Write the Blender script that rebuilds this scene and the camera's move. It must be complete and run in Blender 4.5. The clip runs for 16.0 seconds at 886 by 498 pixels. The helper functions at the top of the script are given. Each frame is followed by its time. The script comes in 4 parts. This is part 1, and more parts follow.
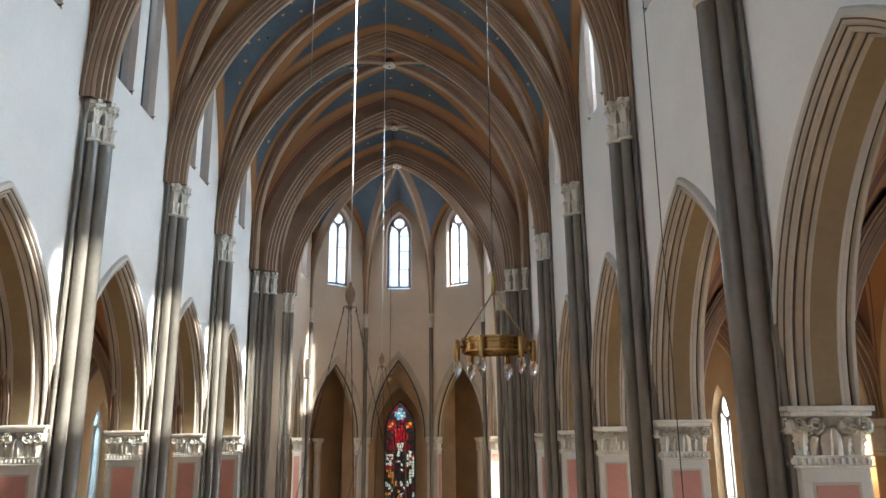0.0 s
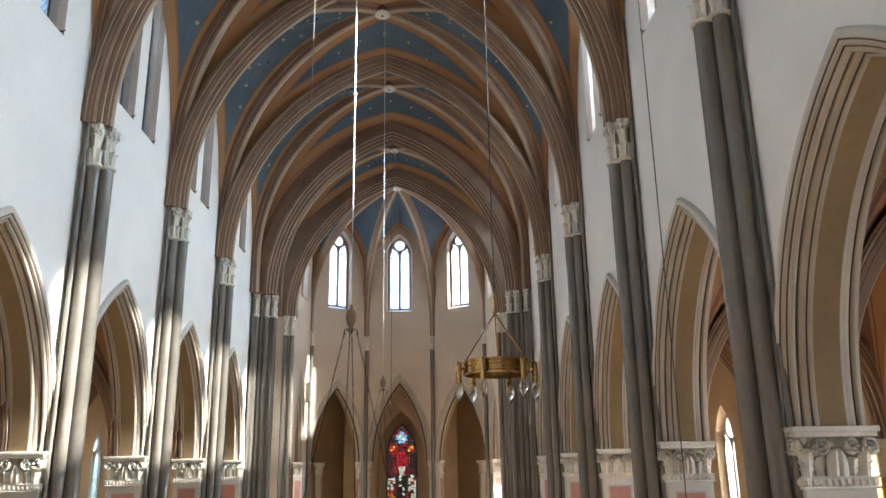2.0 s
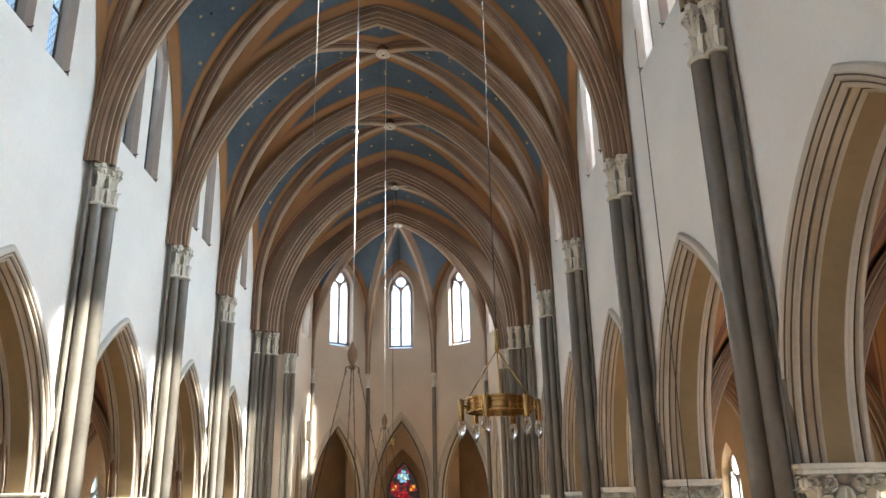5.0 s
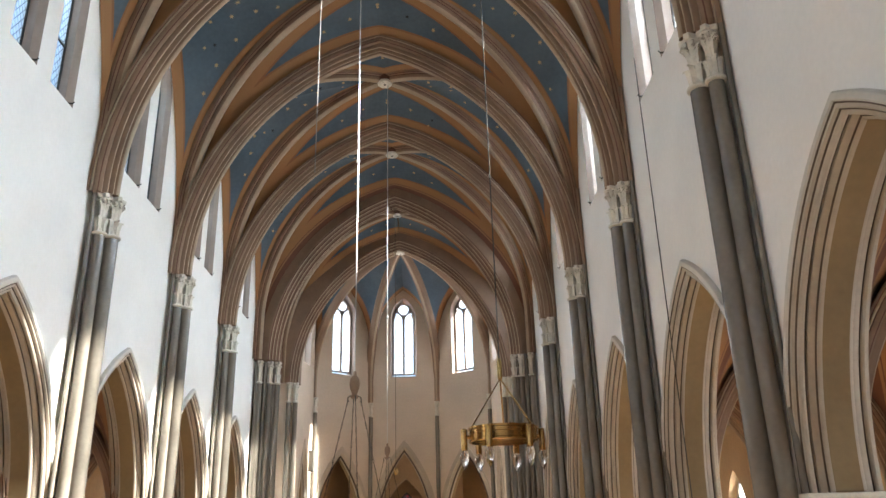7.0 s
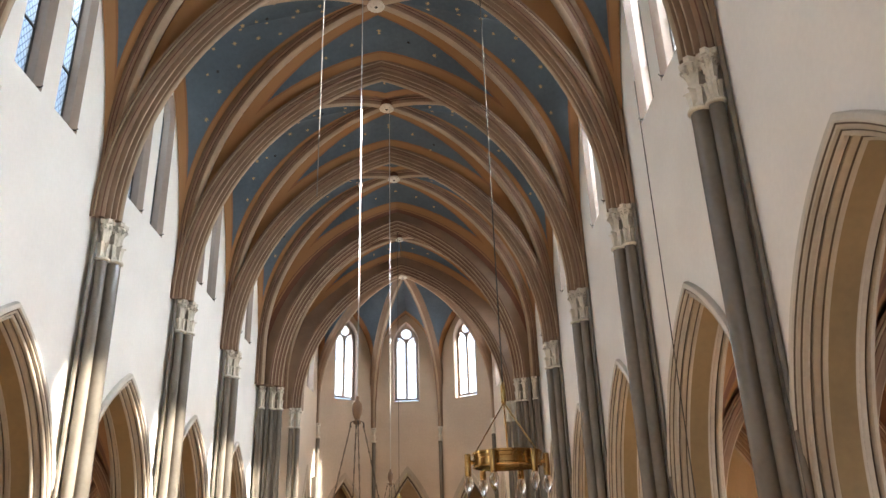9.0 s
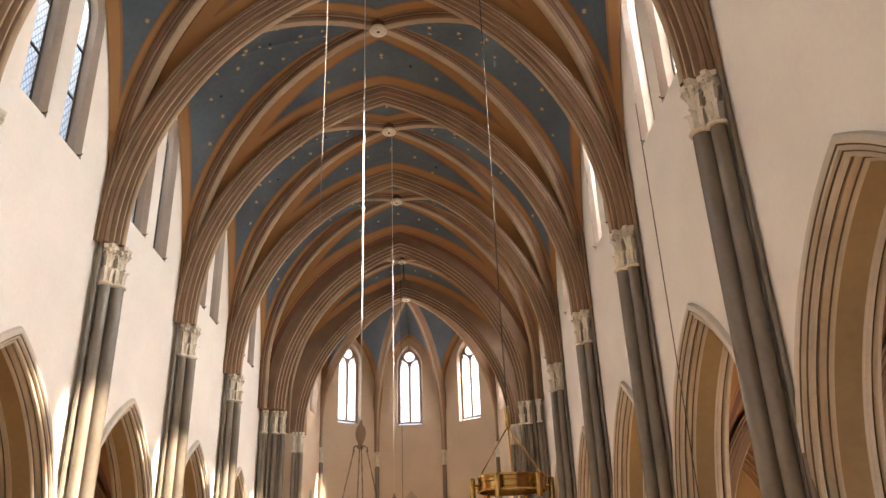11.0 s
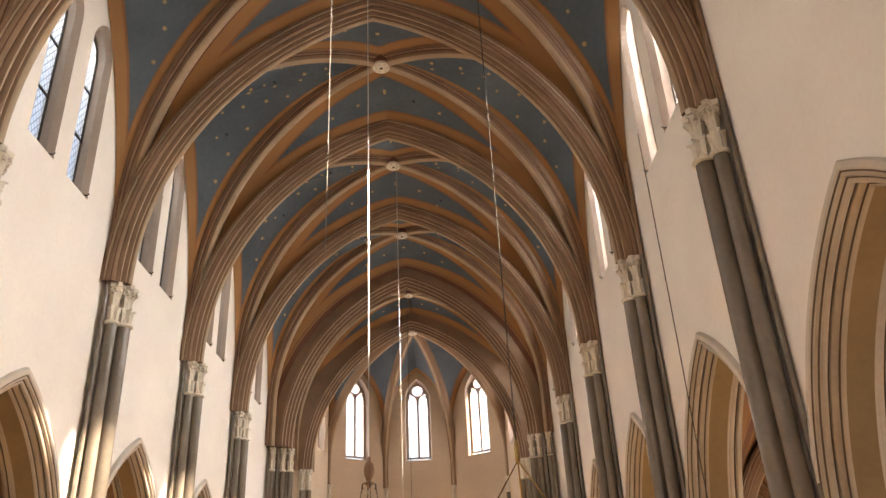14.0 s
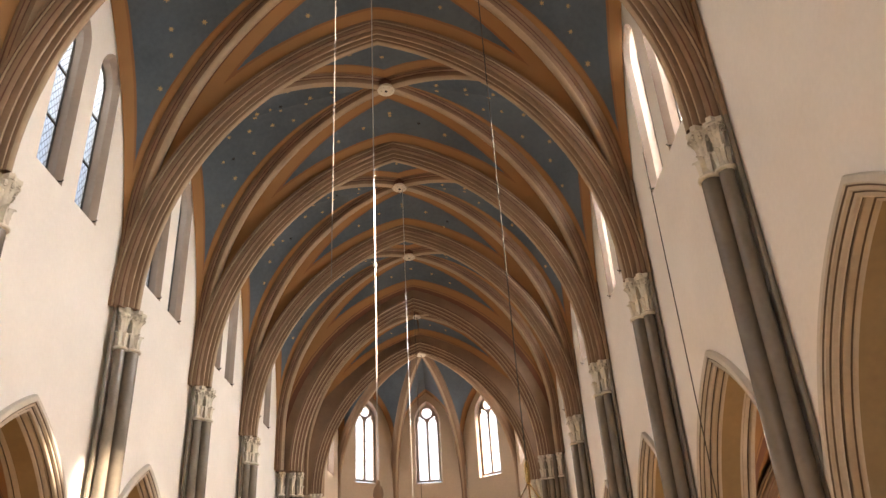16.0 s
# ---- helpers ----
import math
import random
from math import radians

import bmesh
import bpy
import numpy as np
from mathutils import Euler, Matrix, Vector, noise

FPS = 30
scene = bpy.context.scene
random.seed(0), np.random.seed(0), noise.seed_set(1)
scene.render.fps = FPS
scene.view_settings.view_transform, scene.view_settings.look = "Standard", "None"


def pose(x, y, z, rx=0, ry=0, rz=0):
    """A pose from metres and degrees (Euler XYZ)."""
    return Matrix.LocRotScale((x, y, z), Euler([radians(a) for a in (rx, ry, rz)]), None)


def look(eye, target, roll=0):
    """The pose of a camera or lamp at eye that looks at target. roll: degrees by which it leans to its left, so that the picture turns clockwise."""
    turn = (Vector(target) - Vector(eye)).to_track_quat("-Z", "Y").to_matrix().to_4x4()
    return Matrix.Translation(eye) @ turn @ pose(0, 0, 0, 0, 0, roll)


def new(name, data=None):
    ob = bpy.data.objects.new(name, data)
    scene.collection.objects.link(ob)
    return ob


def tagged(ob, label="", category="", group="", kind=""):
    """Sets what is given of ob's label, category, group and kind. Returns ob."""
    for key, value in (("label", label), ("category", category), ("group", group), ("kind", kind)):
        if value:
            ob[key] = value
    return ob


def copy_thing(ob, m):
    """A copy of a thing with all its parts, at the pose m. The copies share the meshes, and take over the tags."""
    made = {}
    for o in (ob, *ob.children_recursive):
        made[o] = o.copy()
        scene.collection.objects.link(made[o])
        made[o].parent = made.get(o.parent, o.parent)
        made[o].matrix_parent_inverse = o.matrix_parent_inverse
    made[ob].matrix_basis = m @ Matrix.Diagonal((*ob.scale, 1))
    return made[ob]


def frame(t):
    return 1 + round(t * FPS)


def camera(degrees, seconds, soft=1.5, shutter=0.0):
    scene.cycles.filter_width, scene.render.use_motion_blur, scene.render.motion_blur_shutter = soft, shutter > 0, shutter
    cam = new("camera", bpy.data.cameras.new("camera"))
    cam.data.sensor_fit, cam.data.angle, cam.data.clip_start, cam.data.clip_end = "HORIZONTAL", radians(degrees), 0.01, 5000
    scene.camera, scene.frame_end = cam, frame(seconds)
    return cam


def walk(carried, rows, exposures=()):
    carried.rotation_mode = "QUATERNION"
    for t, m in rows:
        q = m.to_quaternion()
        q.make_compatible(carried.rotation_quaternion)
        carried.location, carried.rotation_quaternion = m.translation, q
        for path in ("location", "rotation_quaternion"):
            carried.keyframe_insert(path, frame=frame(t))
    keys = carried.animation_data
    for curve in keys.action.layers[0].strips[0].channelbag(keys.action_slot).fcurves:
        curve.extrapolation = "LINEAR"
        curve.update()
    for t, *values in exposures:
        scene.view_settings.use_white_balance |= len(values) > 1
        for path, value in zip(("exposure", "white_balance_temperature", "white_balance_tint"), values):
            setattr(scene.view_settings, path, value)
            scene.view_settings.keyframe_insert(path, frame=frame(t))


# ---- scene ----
cam = camera(59.8, 16.0)
PATH = [
    (0, (1.062, -12.396, 6.279), (1.117, -10.458, 6.772), -0.5),
    (0.5, (1.063, -12.393, 6.279), (1.116, -10.458, 6.785), -0.7),
    (1, (1.061, -12.395, 6.279), (1.114, -10.464, 6.799), -0.8),
    (1.5, (1.058, -12.392, 6.279), (1.112, -10.465, 6.811), -0.9),
    (2, (1.059, -12.387, 6.28), (1.113, -10.464, 6.828), -0.9),
    (2.5, (1.061, -12.39, 6.285), (1.113, -10.47, 6.846), -1.0),
    (3, (1.055, -12.388, 6.283), (1.108, -10.474, 6.857), -1.0),
    (3.5, (1.059, -12.393, 6.281), (1.113, -10.483, 6.87), -1.1),
    (4, (1.051, -12.387, 6.281), (1.105, -10.48, 6.883), -1.1),
    (6.5, (1.054, -12.376, 6.295), (1.103, -10.5, 6.988), -1.5),
    (7, (1.06, -12.377, 6.3), (1.107, -10.506, 7.004), -1.5),
    (7.5, (1.056, -12.376, 6.303), (1.103, -10.509, 7.019), -1.6),
    (8, (1.053, -12.375, 6.301), (1.098, -10.514, 7.031), -1.7),
    (8.5, (1.06, -12.367, 6.303), (1.102, -10.513, 7.05), -1.7),
    (9, (1.061, -12.362, 6.302), (1.103, -10.513, 7.064), -1.8),
    (11.5, (1.061, -12.361, 6.313), (1.096, -10.542, 7.143), -2.1),
    (12, (1.061, -12.363, 6.315), (1.095, -10.551, 7.161), -2.2),
    (12.5, (1.068, -12.362, 6.32), (1.098, -10.556, 7.178), -2.4),
    (13, (1.072, -12.355, 6.32), (1.099, -10.555, 7.191), -2.5),
    (13.5, (1.067, -12.355, 6.32), (1.095, -10.561, 7.204), -2.7),
    (14, (1.064, -12.361, 6.319), (1.088, -10.571, 7.211), -2.9),
    (14.5, (1.066, -12.355, 6.323), (1.086, -10.569, 7.225), -3.0),
    (15, (1.068, -12.352, 6.326), (1.084, -10.573, 7.239), -3.2),
    (15.5, (1.075, -12.351, 6.327), (1.085, -10.579, 7.255), -3.4),
    (16, (1.079, -12.353, 6.324), (1.086, -10.588, 7.265), -3.5),
]
EXPOSURES = [(0.0, 2.94, 5750, 4), (1.5, 3.10, 5750, 4), (4.0, 3.20, 5950, 4), (7.0, 3.32, 6100, 6), (9.0, 3.34, 6600, 10), (11.5, 3.34, 8450, 20), (16.0, 3.3, 8550, 20)]
walk(cam, [(t, look(eye, target, roll)) for t, eye, target, roll in PATH], EXPOSURES)

# ---- world, sun and exposure ----
BAY, HALF, WALL_T = 4.37, 4.73, 0.68
LINES = [BAY * k for k in range(-3, 4)]
SUN_WAY = Vector((-9.45, 1.40, -6.85)).normalized()

world = bpy.data.worlds.new("sky")
scene.world = world
world.use_nodes = True
wn = world.node_tree.nodes
sky = wn.new("ShaderNodeTexSky")
sky.sky_type, sky.sun_disc = "NISHITA", False
sky.sun_elevation = math.asin(-SUN_WAY.z)
sky.sun_rotation = math.atan2(-SUN_WAY.x, -SUN_WAY.y)
world.node_tree.links.new(sky.outputs[0], wn["Background"].inputs[0])
wn["Background"].inputs[1].default_value = 0.06

sun = new("sun", bpy.data.lights.new("sun", "SUN"))
sun.data.energy, sun.data.angle, sun.data.color = 5.0, radians(2.0), (1.0, 0.94, 0.84)
sun.matrix_world = look((20, -8, 24), Vector((20, -8, 24)) + SUN_WAY)


def window_light(x, y, z, toward, width, height, power, tint=(0.88, 0.95, 1.0)):
    """Daylight that stands in a window's opening."""
    data = bpy.data.lights.new("window_light", "AREA")
    data.shape, data.size, data.size_y, data.energy, data.color = "RECTANGLE", width, height, power, tint
    ob = new("window_light", data)
    ob.matrix_world = look((x, y, z), Vector((x, y, z)) + Vector(toward))
    return ob


# ---- materials ----
def material(name, color, rough=0.8, vary=0.12, grain=9.0, stain=1.1, bump=0.15, metal=0.0, second=None, island=0.0):
    m = bpy.data.materials.new(name)
    m.use_nodes = True
    n, l = m.node_tree.nodes, m.node_tree.links
    b = n["Principled BSDF"]
    b.inputs["Roughness"].default_value, b.inputs["Metallic"].default_value = rough, metal
    geo = n.new("ShaderNodeNewGeometry")
    big, fine = n.new("ShaderNodeTexNoise"), n.new("ShaderNodeTexNoise")
    big.inputs["Scale"].default_value, fine.inputs["Scale"].default_value = stain, grain
    big.inputs["Detail"].default_value, fine.inputs["Detail"].default_value = 5, 4
    l.new(geo.outputs["Position"], big.inputs["Vector"]), l.new(geo.outputs["Position"], fine.inputs["Vector"])
    add = n.new("ShaderNodeMath")
    add.operation = "MULTIPLY_ADD"
    add.inputs[1].default_value = 0.4
    l.new(fine.outputs["Fac"], add.inputs[0]), l.new(big.outputs["Fac"], add.inputs[2])
    ramp = n.new("ShaderNodeValToRGB")
    dark = second or [c * (1 - vary) for c in color]
    light = [min(1, c * (1 + vary * 0.6)) for c in color]
    ramp.color_ramp.elements[0].position, ramp.color_ramp.elements[1].position = 0.5, 0.9
    ramp.color_ramp.elements[0].color, ramp.color_ramp.elements[1].color = (*dark, 1), (*light, 1)
    l.new(add.outputs[0], ramp.inputs[0]), l.new(ramp.outputs[0], b.inputs["Base Color"])
    if bump:
        bp = n.new("ShaderNodeBump")
        bp.inputs["Strength"].default_value, bp.inputs["Distance"].default_value = bump, 0.02
        l.new(fine.outputs["Fac"], bp.inputs["Height"]), l.new(bp.outputs[0], b.inputs["Normal"])
    return m


PLASTER = material("limewashed_plaster", (0.80, 0.765, 0.725), 0.85, 0.06, 14, 0.7, 0.10)
SHAFT = material("grey_painted_stone", (0.172, 0.148, 0.120), 0.22, 0.18, 16, 1.3, 0.10)
CARVED = material("pale_carved_stone", (0.66, 0.61, 0.52), 0.7, 0.22, 26, 3.0, 0.25)
TRIM = material("pale_moulded_stone", (0.41, 0.345, 0.27), 0.7, 0.15, 18, 1.5, 0.12)
SOFFIT = material("ochre_painted_soffit", (0.225, 0.152, 0.070), 0.8, 0.15, 12, 0.9, 0.10)
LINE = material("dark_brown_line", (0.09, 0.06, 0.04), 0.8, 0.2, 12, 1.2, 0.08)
RIB = material("buff_painted_rib", (0.225, 0.142, 0.091), 0.75, 0.18, 15, 1.2, 0.12)
RIBLIGHT = material("pale_rib_roll", (0.36, 0.265, 0.182), 0.7, 0.15, 15, 1.2, 0.12)
RIBRED = material("red_brown_rib_hollow", (0.115, 0.048, 0.030), 0.8, 0.2, 15, 1.2, 0.1)
PIERSTONE = material("beige_pier_paint", (0.55, 0.51, 0.45), 0.75, 0.12, 14, 1.2, 0.12)
PINK = material("terracotta_pink_panel", (0.44, 0.20, 0.15), 0.8, 0.15, 12, 1.0, 0.08)
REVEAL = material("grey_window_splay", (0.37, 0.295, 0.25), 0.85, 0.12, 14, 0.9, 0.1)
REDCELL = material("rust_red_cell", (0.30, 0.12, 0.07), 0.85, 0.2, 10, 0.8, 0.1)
OCHRE = material("ochre_wall", (0.50, 0.33, 0.17), 0.85, 0.14, 10, 0.8, 0.1)
BRASS = material("polished_brass", (0.50, 0.33, 0.13), 0.16, 0.2, 20, 4.0, 0.03, 1.0)
IRON = material("dark_iron", (0.05, 0.045, 0.04), 0.5, 0.3, 30, 5.0, 0.1, 0.8)
STEEL = material("bright_steel_cable", (0.62, 0.62, 0.60), 0.3, 0.15, 30, 4.0, 0.05, 0.9)
CORD = material("dark_cord", (0.04, 0.035, 0.03), 0.8, 0.2, 30, 5.0, 0.0)
WIRE = material("pale_nylon_wire", (0.20, 0.185, 0.165), 0.7, 0.1, 30, 5.0, 0.0)
GOLD = material("gold_leaf_star", (0.42, 0.28, 0.13), 0.6, 0.25, 30, 6.0, 0.0)
LEAD = material("lead_came", (0.06, 0.06, 0.065), 0.6, 0.2, 30, 4.0, 0.0)
FLOORSTONE = material("floor_stone", (0.52, 0.34, 0.18), 0.4, 0.2, 8, 0.8, 0.1)
GREYBOX = material("grey_loudspeaker_cabinet", (0.055, 0.053, 0.048), 0.6, 0.1, 20, 2.0, 0.05)
HOLE = material("soot_black_vent", (0.012, 0.012, 0.012), 0.9, 0.2, 20, 2.0, 0.0)
APSEWALL = material("beige_apse_plaster", (0.56, 0.46, 0.36), 0.85, 0.12, 14, 0.6, 0.10)
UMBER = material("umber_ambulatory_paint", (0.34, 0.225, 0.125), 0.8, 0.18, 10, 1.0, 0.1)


def vault_paint(name, field, field2):
    """Cell paint: a blue field inside an ochre border that follows the ribs, with a red-brown line beside them."""
    m = material(name, field, 0.85, 0.2, 10, 0.7, 0.1, second=field2)
    n, l = m.node_tree.nodes, m.node_tree.links
    b = n["Principled BSDF"]
    base = b.inputs["Base Color"].links[0].from_socket
    at = n.new("ShaderNodeAttribute")
    at.attribute_name = "rim"
    sep = n.new("ShaderNodeSeparateXYZ")
    l.new(at.outputs["Vector"], sep.inputs[0])
    mn = n.new("ShaderNodeMath")
    mn.operation = "MINIMUM"
    l.new(sep.outputs["X"], mn.inputs[0]), l.new(sep.outputs["Y"], mn.inputs[1])
    wob = n.new("ShaderNodeTexNoise")
    wob.inputs["Scale"].default_value = 3.0
    ad = n.new("ShaderNodeMath")
    ad.operation = "MULTIPLY_ADD"
    ad.inputs[1].default_value = 0.02
    geo = n.new("ShaderNodeNewGeometry")
    l.new(geo.outputs["Position"], wob.inputs["Vector"])
    l.new(wob.outputs["Fac"], ad.inputs[0]), l.new(mn.outputs[0], ad.inputs[2])
    ramp = n.new("ShaderNodeValToRGB")
    ramp.color_ramp.interpolation = "CONSTANT"
    e = ramp.color_ramp.elements
    red, ochre, edge = (0.14, 0.058, 0.034, 1), (0.285, 0.142, 0.056, 1), (0.22, 0.098, 0.040, 1)
    e[0].color, e[1].position, e[1].color = red, 0.17, (0.28, 0.150, 0.068, 1)
    for p, c in ((0.22, red), (0.245, ochre), (0.50, edge)):
        e.new(p).color = c
    gt = n.new("ShaderNodeMath")
    gt.operation = "GREATER_THAN"
    gt.inputs[1].default_value = 0.55
    l.new(ad.outputs[0], ramp.inputs[0]), l.new(ad.outputs[0], gt.inputs[0])
    mix = n.new("ShaderNodeMix")
    mix.data_type = "RGBA"
    l.new(gt.outputs[0], mix.inputs["Factor"]), l.new(ramp.outputs[0], mix.inputs["A"]), l.new(base, mix.inputs["B"])
    l.new(mix.outputs["Result"], b.inputs["Base Color"])
    return m


BLUE = vault_paint("blue_vault_paint", (0.072, 0.100, 0.125), (0.050, 0.072, 0.092))
AISLECELL = vault_paint("aisle_vault_paint", (0.34, 0.15, 0.085), (0.28, 0.12, 0.07))


def glass(name, tint, clear=0.9, diffuse=0.4):
    m = bpy.data.materials.new(name)
    m.use_nodes = True
    n, l = m.node_tree.nodes, m.node_tree.links
    n.remove(n["Principled BSDF"])
    tr, gl, mx = n.new("ShaderNodeBsdfTransparent"), n.new("ShaderNodeBsdfGlossy"), n.new("ShaderNodeMixShader")
    tr.inputs[0].default_value = (*tint, 1)
    gl.inputs["Roughness"].default_value = 0.15
    mx.inputs[0].default_value = 1 - clear
    noise_t = n.new("ShaderNodeTexNoise")
    noise_t.inputs["Scale"].default_value = 6
    rmp = n.new("ShaderNodeValToRGB")
    rmp.color_ramp.elements[0].color, rmp.color_ramp.elements[1].color = (*[c * 0.75 for c in tint], 1), (*tint, 1)
    l.new(noise_t.outputs["Fac"], rmp.inputs[0]), l.new(rmp.outputs[0], tr.inputs[0])
    tl, mz = n.new("ShaderNodeBsdfTranslucent"), n.new("ShaderNodeMixShader")
    tl.inputs[0].default_value = (*tint, 1)
    mz.inputs[0].default_value = diffuse
    l.new(tr.outputs[0], mz.inputs[1]), l.new(tl.outputs[0], mz.inputs[2])
    l.new(mz.outputs[0], mx.inputs[1]), l.new(gl.outputs[0], mx.inputs[2]), l.new(mx.outputs[0], n["Material Output"].inputs[0])
    return m


PANE = glass("pale_leaded_glass", (0.92, 0.95, 1.0), 0.9, 0.15)
# North panes: same leaded glass, its tint darkened for the side away from the sun.
NORTHPANE = glass("dimmed_leaded_glass", (0.42, 0.50, 0.54), 0.9, 0.3)
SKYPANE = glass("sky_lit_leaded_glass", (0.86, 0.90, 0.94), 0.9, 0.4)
STAINED = [glass("stained_" + k, c, 0.96, 0.12) for k, c in (("red", (0.30, 0.010, 0.016)), ("deep_red", (0.16, 0.006, 0.014)), ("amber", (0.55, 0.20, 0.035)), ("white", (0.55, 0.54, 0.47)), ("blue", (0.16, 0.28, 0.42)), ("dark", (0.02, 0.012, 0.012)))]
BULB = bpy.data.materials.new("clear_bulb_glass")
BULB.use_nodes = True
BULB.node_tree.nodes["Principled BSDF"].inputs["Transmission Weight"].default_value = 1.0
BULB.node_tree.nodes["Principled BSDF"].inputs["Roughness"].default_value = 0.04
BULB.node_tree.nodes["Principled BSDF"].inputs["IOR"].default_value = 1.3


# ---- mesh helpers ----
def mesh_of(name, bm, mats, smooth=False):
    me = bpy.data.meshes.new(name)
    bmesh.ops.recalc_face_normals(bm, faces=bm.faces[:])
    bm.to_mesh(me)
    bm.free()
    for m in mats if isinstance(mats, (list, tuple)) else [mats]:
        me.materials.append(m)
    if smooth:
        me.polygons.foreach_set("use_smooth", [True] * len(me.polygons))
        me.set_sharp_from_angle(angle=radians(38))
    return me


def part(name, bm, mats, parent=None, label="", smooth=False):
    ob = new(name, mesh_of(name, bm, mats, smooth) if isinstance(bm, bmesh.types.BMesh) else bm)
    ob.parent = parent
    return tagged(ob, label)


def thing(name, label, category, at=(0, 0, 0), group="", kind="", rz=0):
    ob = new(name)
    ob.empty_display_size = 0.2
    ob.matrix_world = pose(*at, 0, 0, rz)
    return tagged(ob, label, category, group, kind)


def box(bm, x0, x1, y0, y1, z0, z1, bevel=0.0, mat=0):
    v = [bm.verts.new((x, y, z)) for x in (x0, x1) for y in (y0, y1) for z in (z0, z1)]
    fs = [bm.faces.new([v[i] for i in q]) for q in ((0, 1, 3, 2), (4, 6, 7, 5), (0, 4, 5, 1), (2, 3, 7, 6), (0, 2, 6, 4), (1, 5, 7, 3))]
    for f in fs:
        f.material_index = mat
    if bevel:
        bmesh.ops.bevel(bm, geom=list({e for f in fs for e in f.edges}), offset=bevel, segments=2, affect="EDGES", profile=0.5)
    return bm


def lathe(bm, rings, n=20, cx=0.0, cy=0.0, caps=True, mat=0):
    """rings: (radius, z) from bottom to top."""
    loops = [[bm.verts.new((cx + r * math.cos(2 * math.pi * k / n), cy + r * math.sin(2 * math.pi * k / n), z)) for k in range(n)] for r, z in rings]
    for a, b in zip(loops, loops[1:]):
        for k in range(n):
            bm.faces.new((a[k], a[(k + 1) % n], b[(k + 1) % n], b[k])).material_index = mat
    if caps:
        bm.faces.new(loops[0][::-1]).material_index = mat
        bm.faces.new(loops[-1]).material_index = mat
    return bm


def tube(bm, pts, r, n=6, mat=0):
    pts = [Vector(p) for p in pts]
    loops = []
    for i, p in enumerate(pts):
        d = (pts[min(i + 1, len(pts) - 1)] - pts[max(i - 1, 0)]).normalized()
        u = d.orthogonal().normalized()
        w = d.cross(u)
        rr = r[i] if isinstance(r, (list, tuple)) else r
        loops.append([bm.verts.new(p + (u * math.cos(2 * math.pi * k / n) + w * math.sin(2 * math.pi * k / n)) * rr) for k in range(n)])
    for a, b in zip(loops, loops[1:]):
        for k in range(n):
            bm.faces.new((a[k], a[(k + 1) % n], b[(k + 1) % n], b[k])).material_index = mat
    bm.faces.new(loops[0][::-1]), bm.faces.new(loops[-1])
    return bm


def centre_of(a, rise):
    """The pointed arch of half span a and that rise: how far each arc's centre lies beyond the middle, and the radius."""
    c = (rise * rise - a * a) / (2 * a)
    return c, a + c


def arc(c, r, n, stilt=0.0):
    """The pointed arch as (offset, height) from one foot over the apex to the other."""
    top = math.acos(max(-1, min(1, c / r)))
    half = [(-c + r * math.cos(top * k / n), stilt + r * math.sin(top * k / n)) for k in range(n + 1)]
    if stilt:
        half = [(r - c, 0.0)] + half
    return [(-x, z) for x, z in half] + [(x, z) for x, z in half[-2::-1]]


def sweep_arch(bm, foot, way, c, r, profile, n=20, mats=None, stilt=0.0):
    """Sweeps profile (side, outward) over the arch whose middle of the springing line is foot, in the upright plane along way."""
    way = Vector(way).normalized()
    side = Vector((-way.y, way.x, 0))
    rows = []
    for s, d in profile:
        rows.append([bm.verts.new(Vector(foot) + way * x + side * s + Vector((0, 0, z))) for x, z in arc(c, r + d, n, stilt)])
    for i, (a, b) in enumerate(zip(rows, rows[1:])):
        for k in range(len(a) - 1):
            bm.faces.new((a[k], a[k + 1], b[k + 1], b[k])).material_index = mats[i] if mats else 0
    return bm


def roll_moulding(s, d, r, n=6, start=180, end=0):
    return [(s + r * math.cos(radians(start + (end - start) * k / n)), d - r * math.sin(radians(start + (end - start) * k / n))) for k in range(n + 1)]


def panel(bm, origin, u, v, outer, holes, depth, mats=(0, 0, 1)):
    """A wall slab: front outline outer (u, v), holes as (front loop, back loop), depth as a vector towards its back."""
    o, u, v, depth = Vector(origin), Vector(u), Vector(v), Vector(depth)
    for side, off in ((0, Vector()), (1, depth)):
        loops = [outer] + [h[side] for h in holes]
        flat = [Vector((p[0], p[1], 0)) for lp in loops for p in lp]
        from mathutils.geometry import tessellate_polygon
        vs = [bm.verts.new(o + u * p.x + v * p.y + off) for p in flat]
        for t in tessellate_polygon([[Vector((p[0], p[1], 0)) for p in lp] for lp in loops]):
            try:
                bm.faces.new([vs[i] for i in t]).material_index = mats[side]
            except ValueError:
                pass
    for lp, (a, b) in [(outer, (outer, outer))] + [(h[0], h) for h in holes]:
        fa = [bm.verts.new(o + u * p[0] + v * p[1]) for p in a]
        fb = [bm.verts.new(o + u * p[0] + v * p[1] + depth) for p in b]
        for k in range(len(fa)):
            q = (k + 1) % len(fa)
            bm.faces.new((fa[k], fa[q], fb[q], fb[k])).material_index = mats[0] if lp is outer else mats[2]


def lancet(cu, w, v0, v1, n=7, rise=None):
    """The loop of a pointed opening: middle cu, width w, sill v0, apex v1."""
    rise = rise or w * 0.85
    c, r = centre_of(w / 2, rise)
    return [(cu - w / 2, v0)] + [(cu + x, v1 - rise + z) for x, z in arc(c, r, n)] + [(cu + w / 2, v0)]


def circle(cu, cv, r, n=20):
    return [(cu + r * math.cos(2 * math.pi * k / n), cv + r * math.sin(2 * math.pi * k / n)) for k in range(n)]


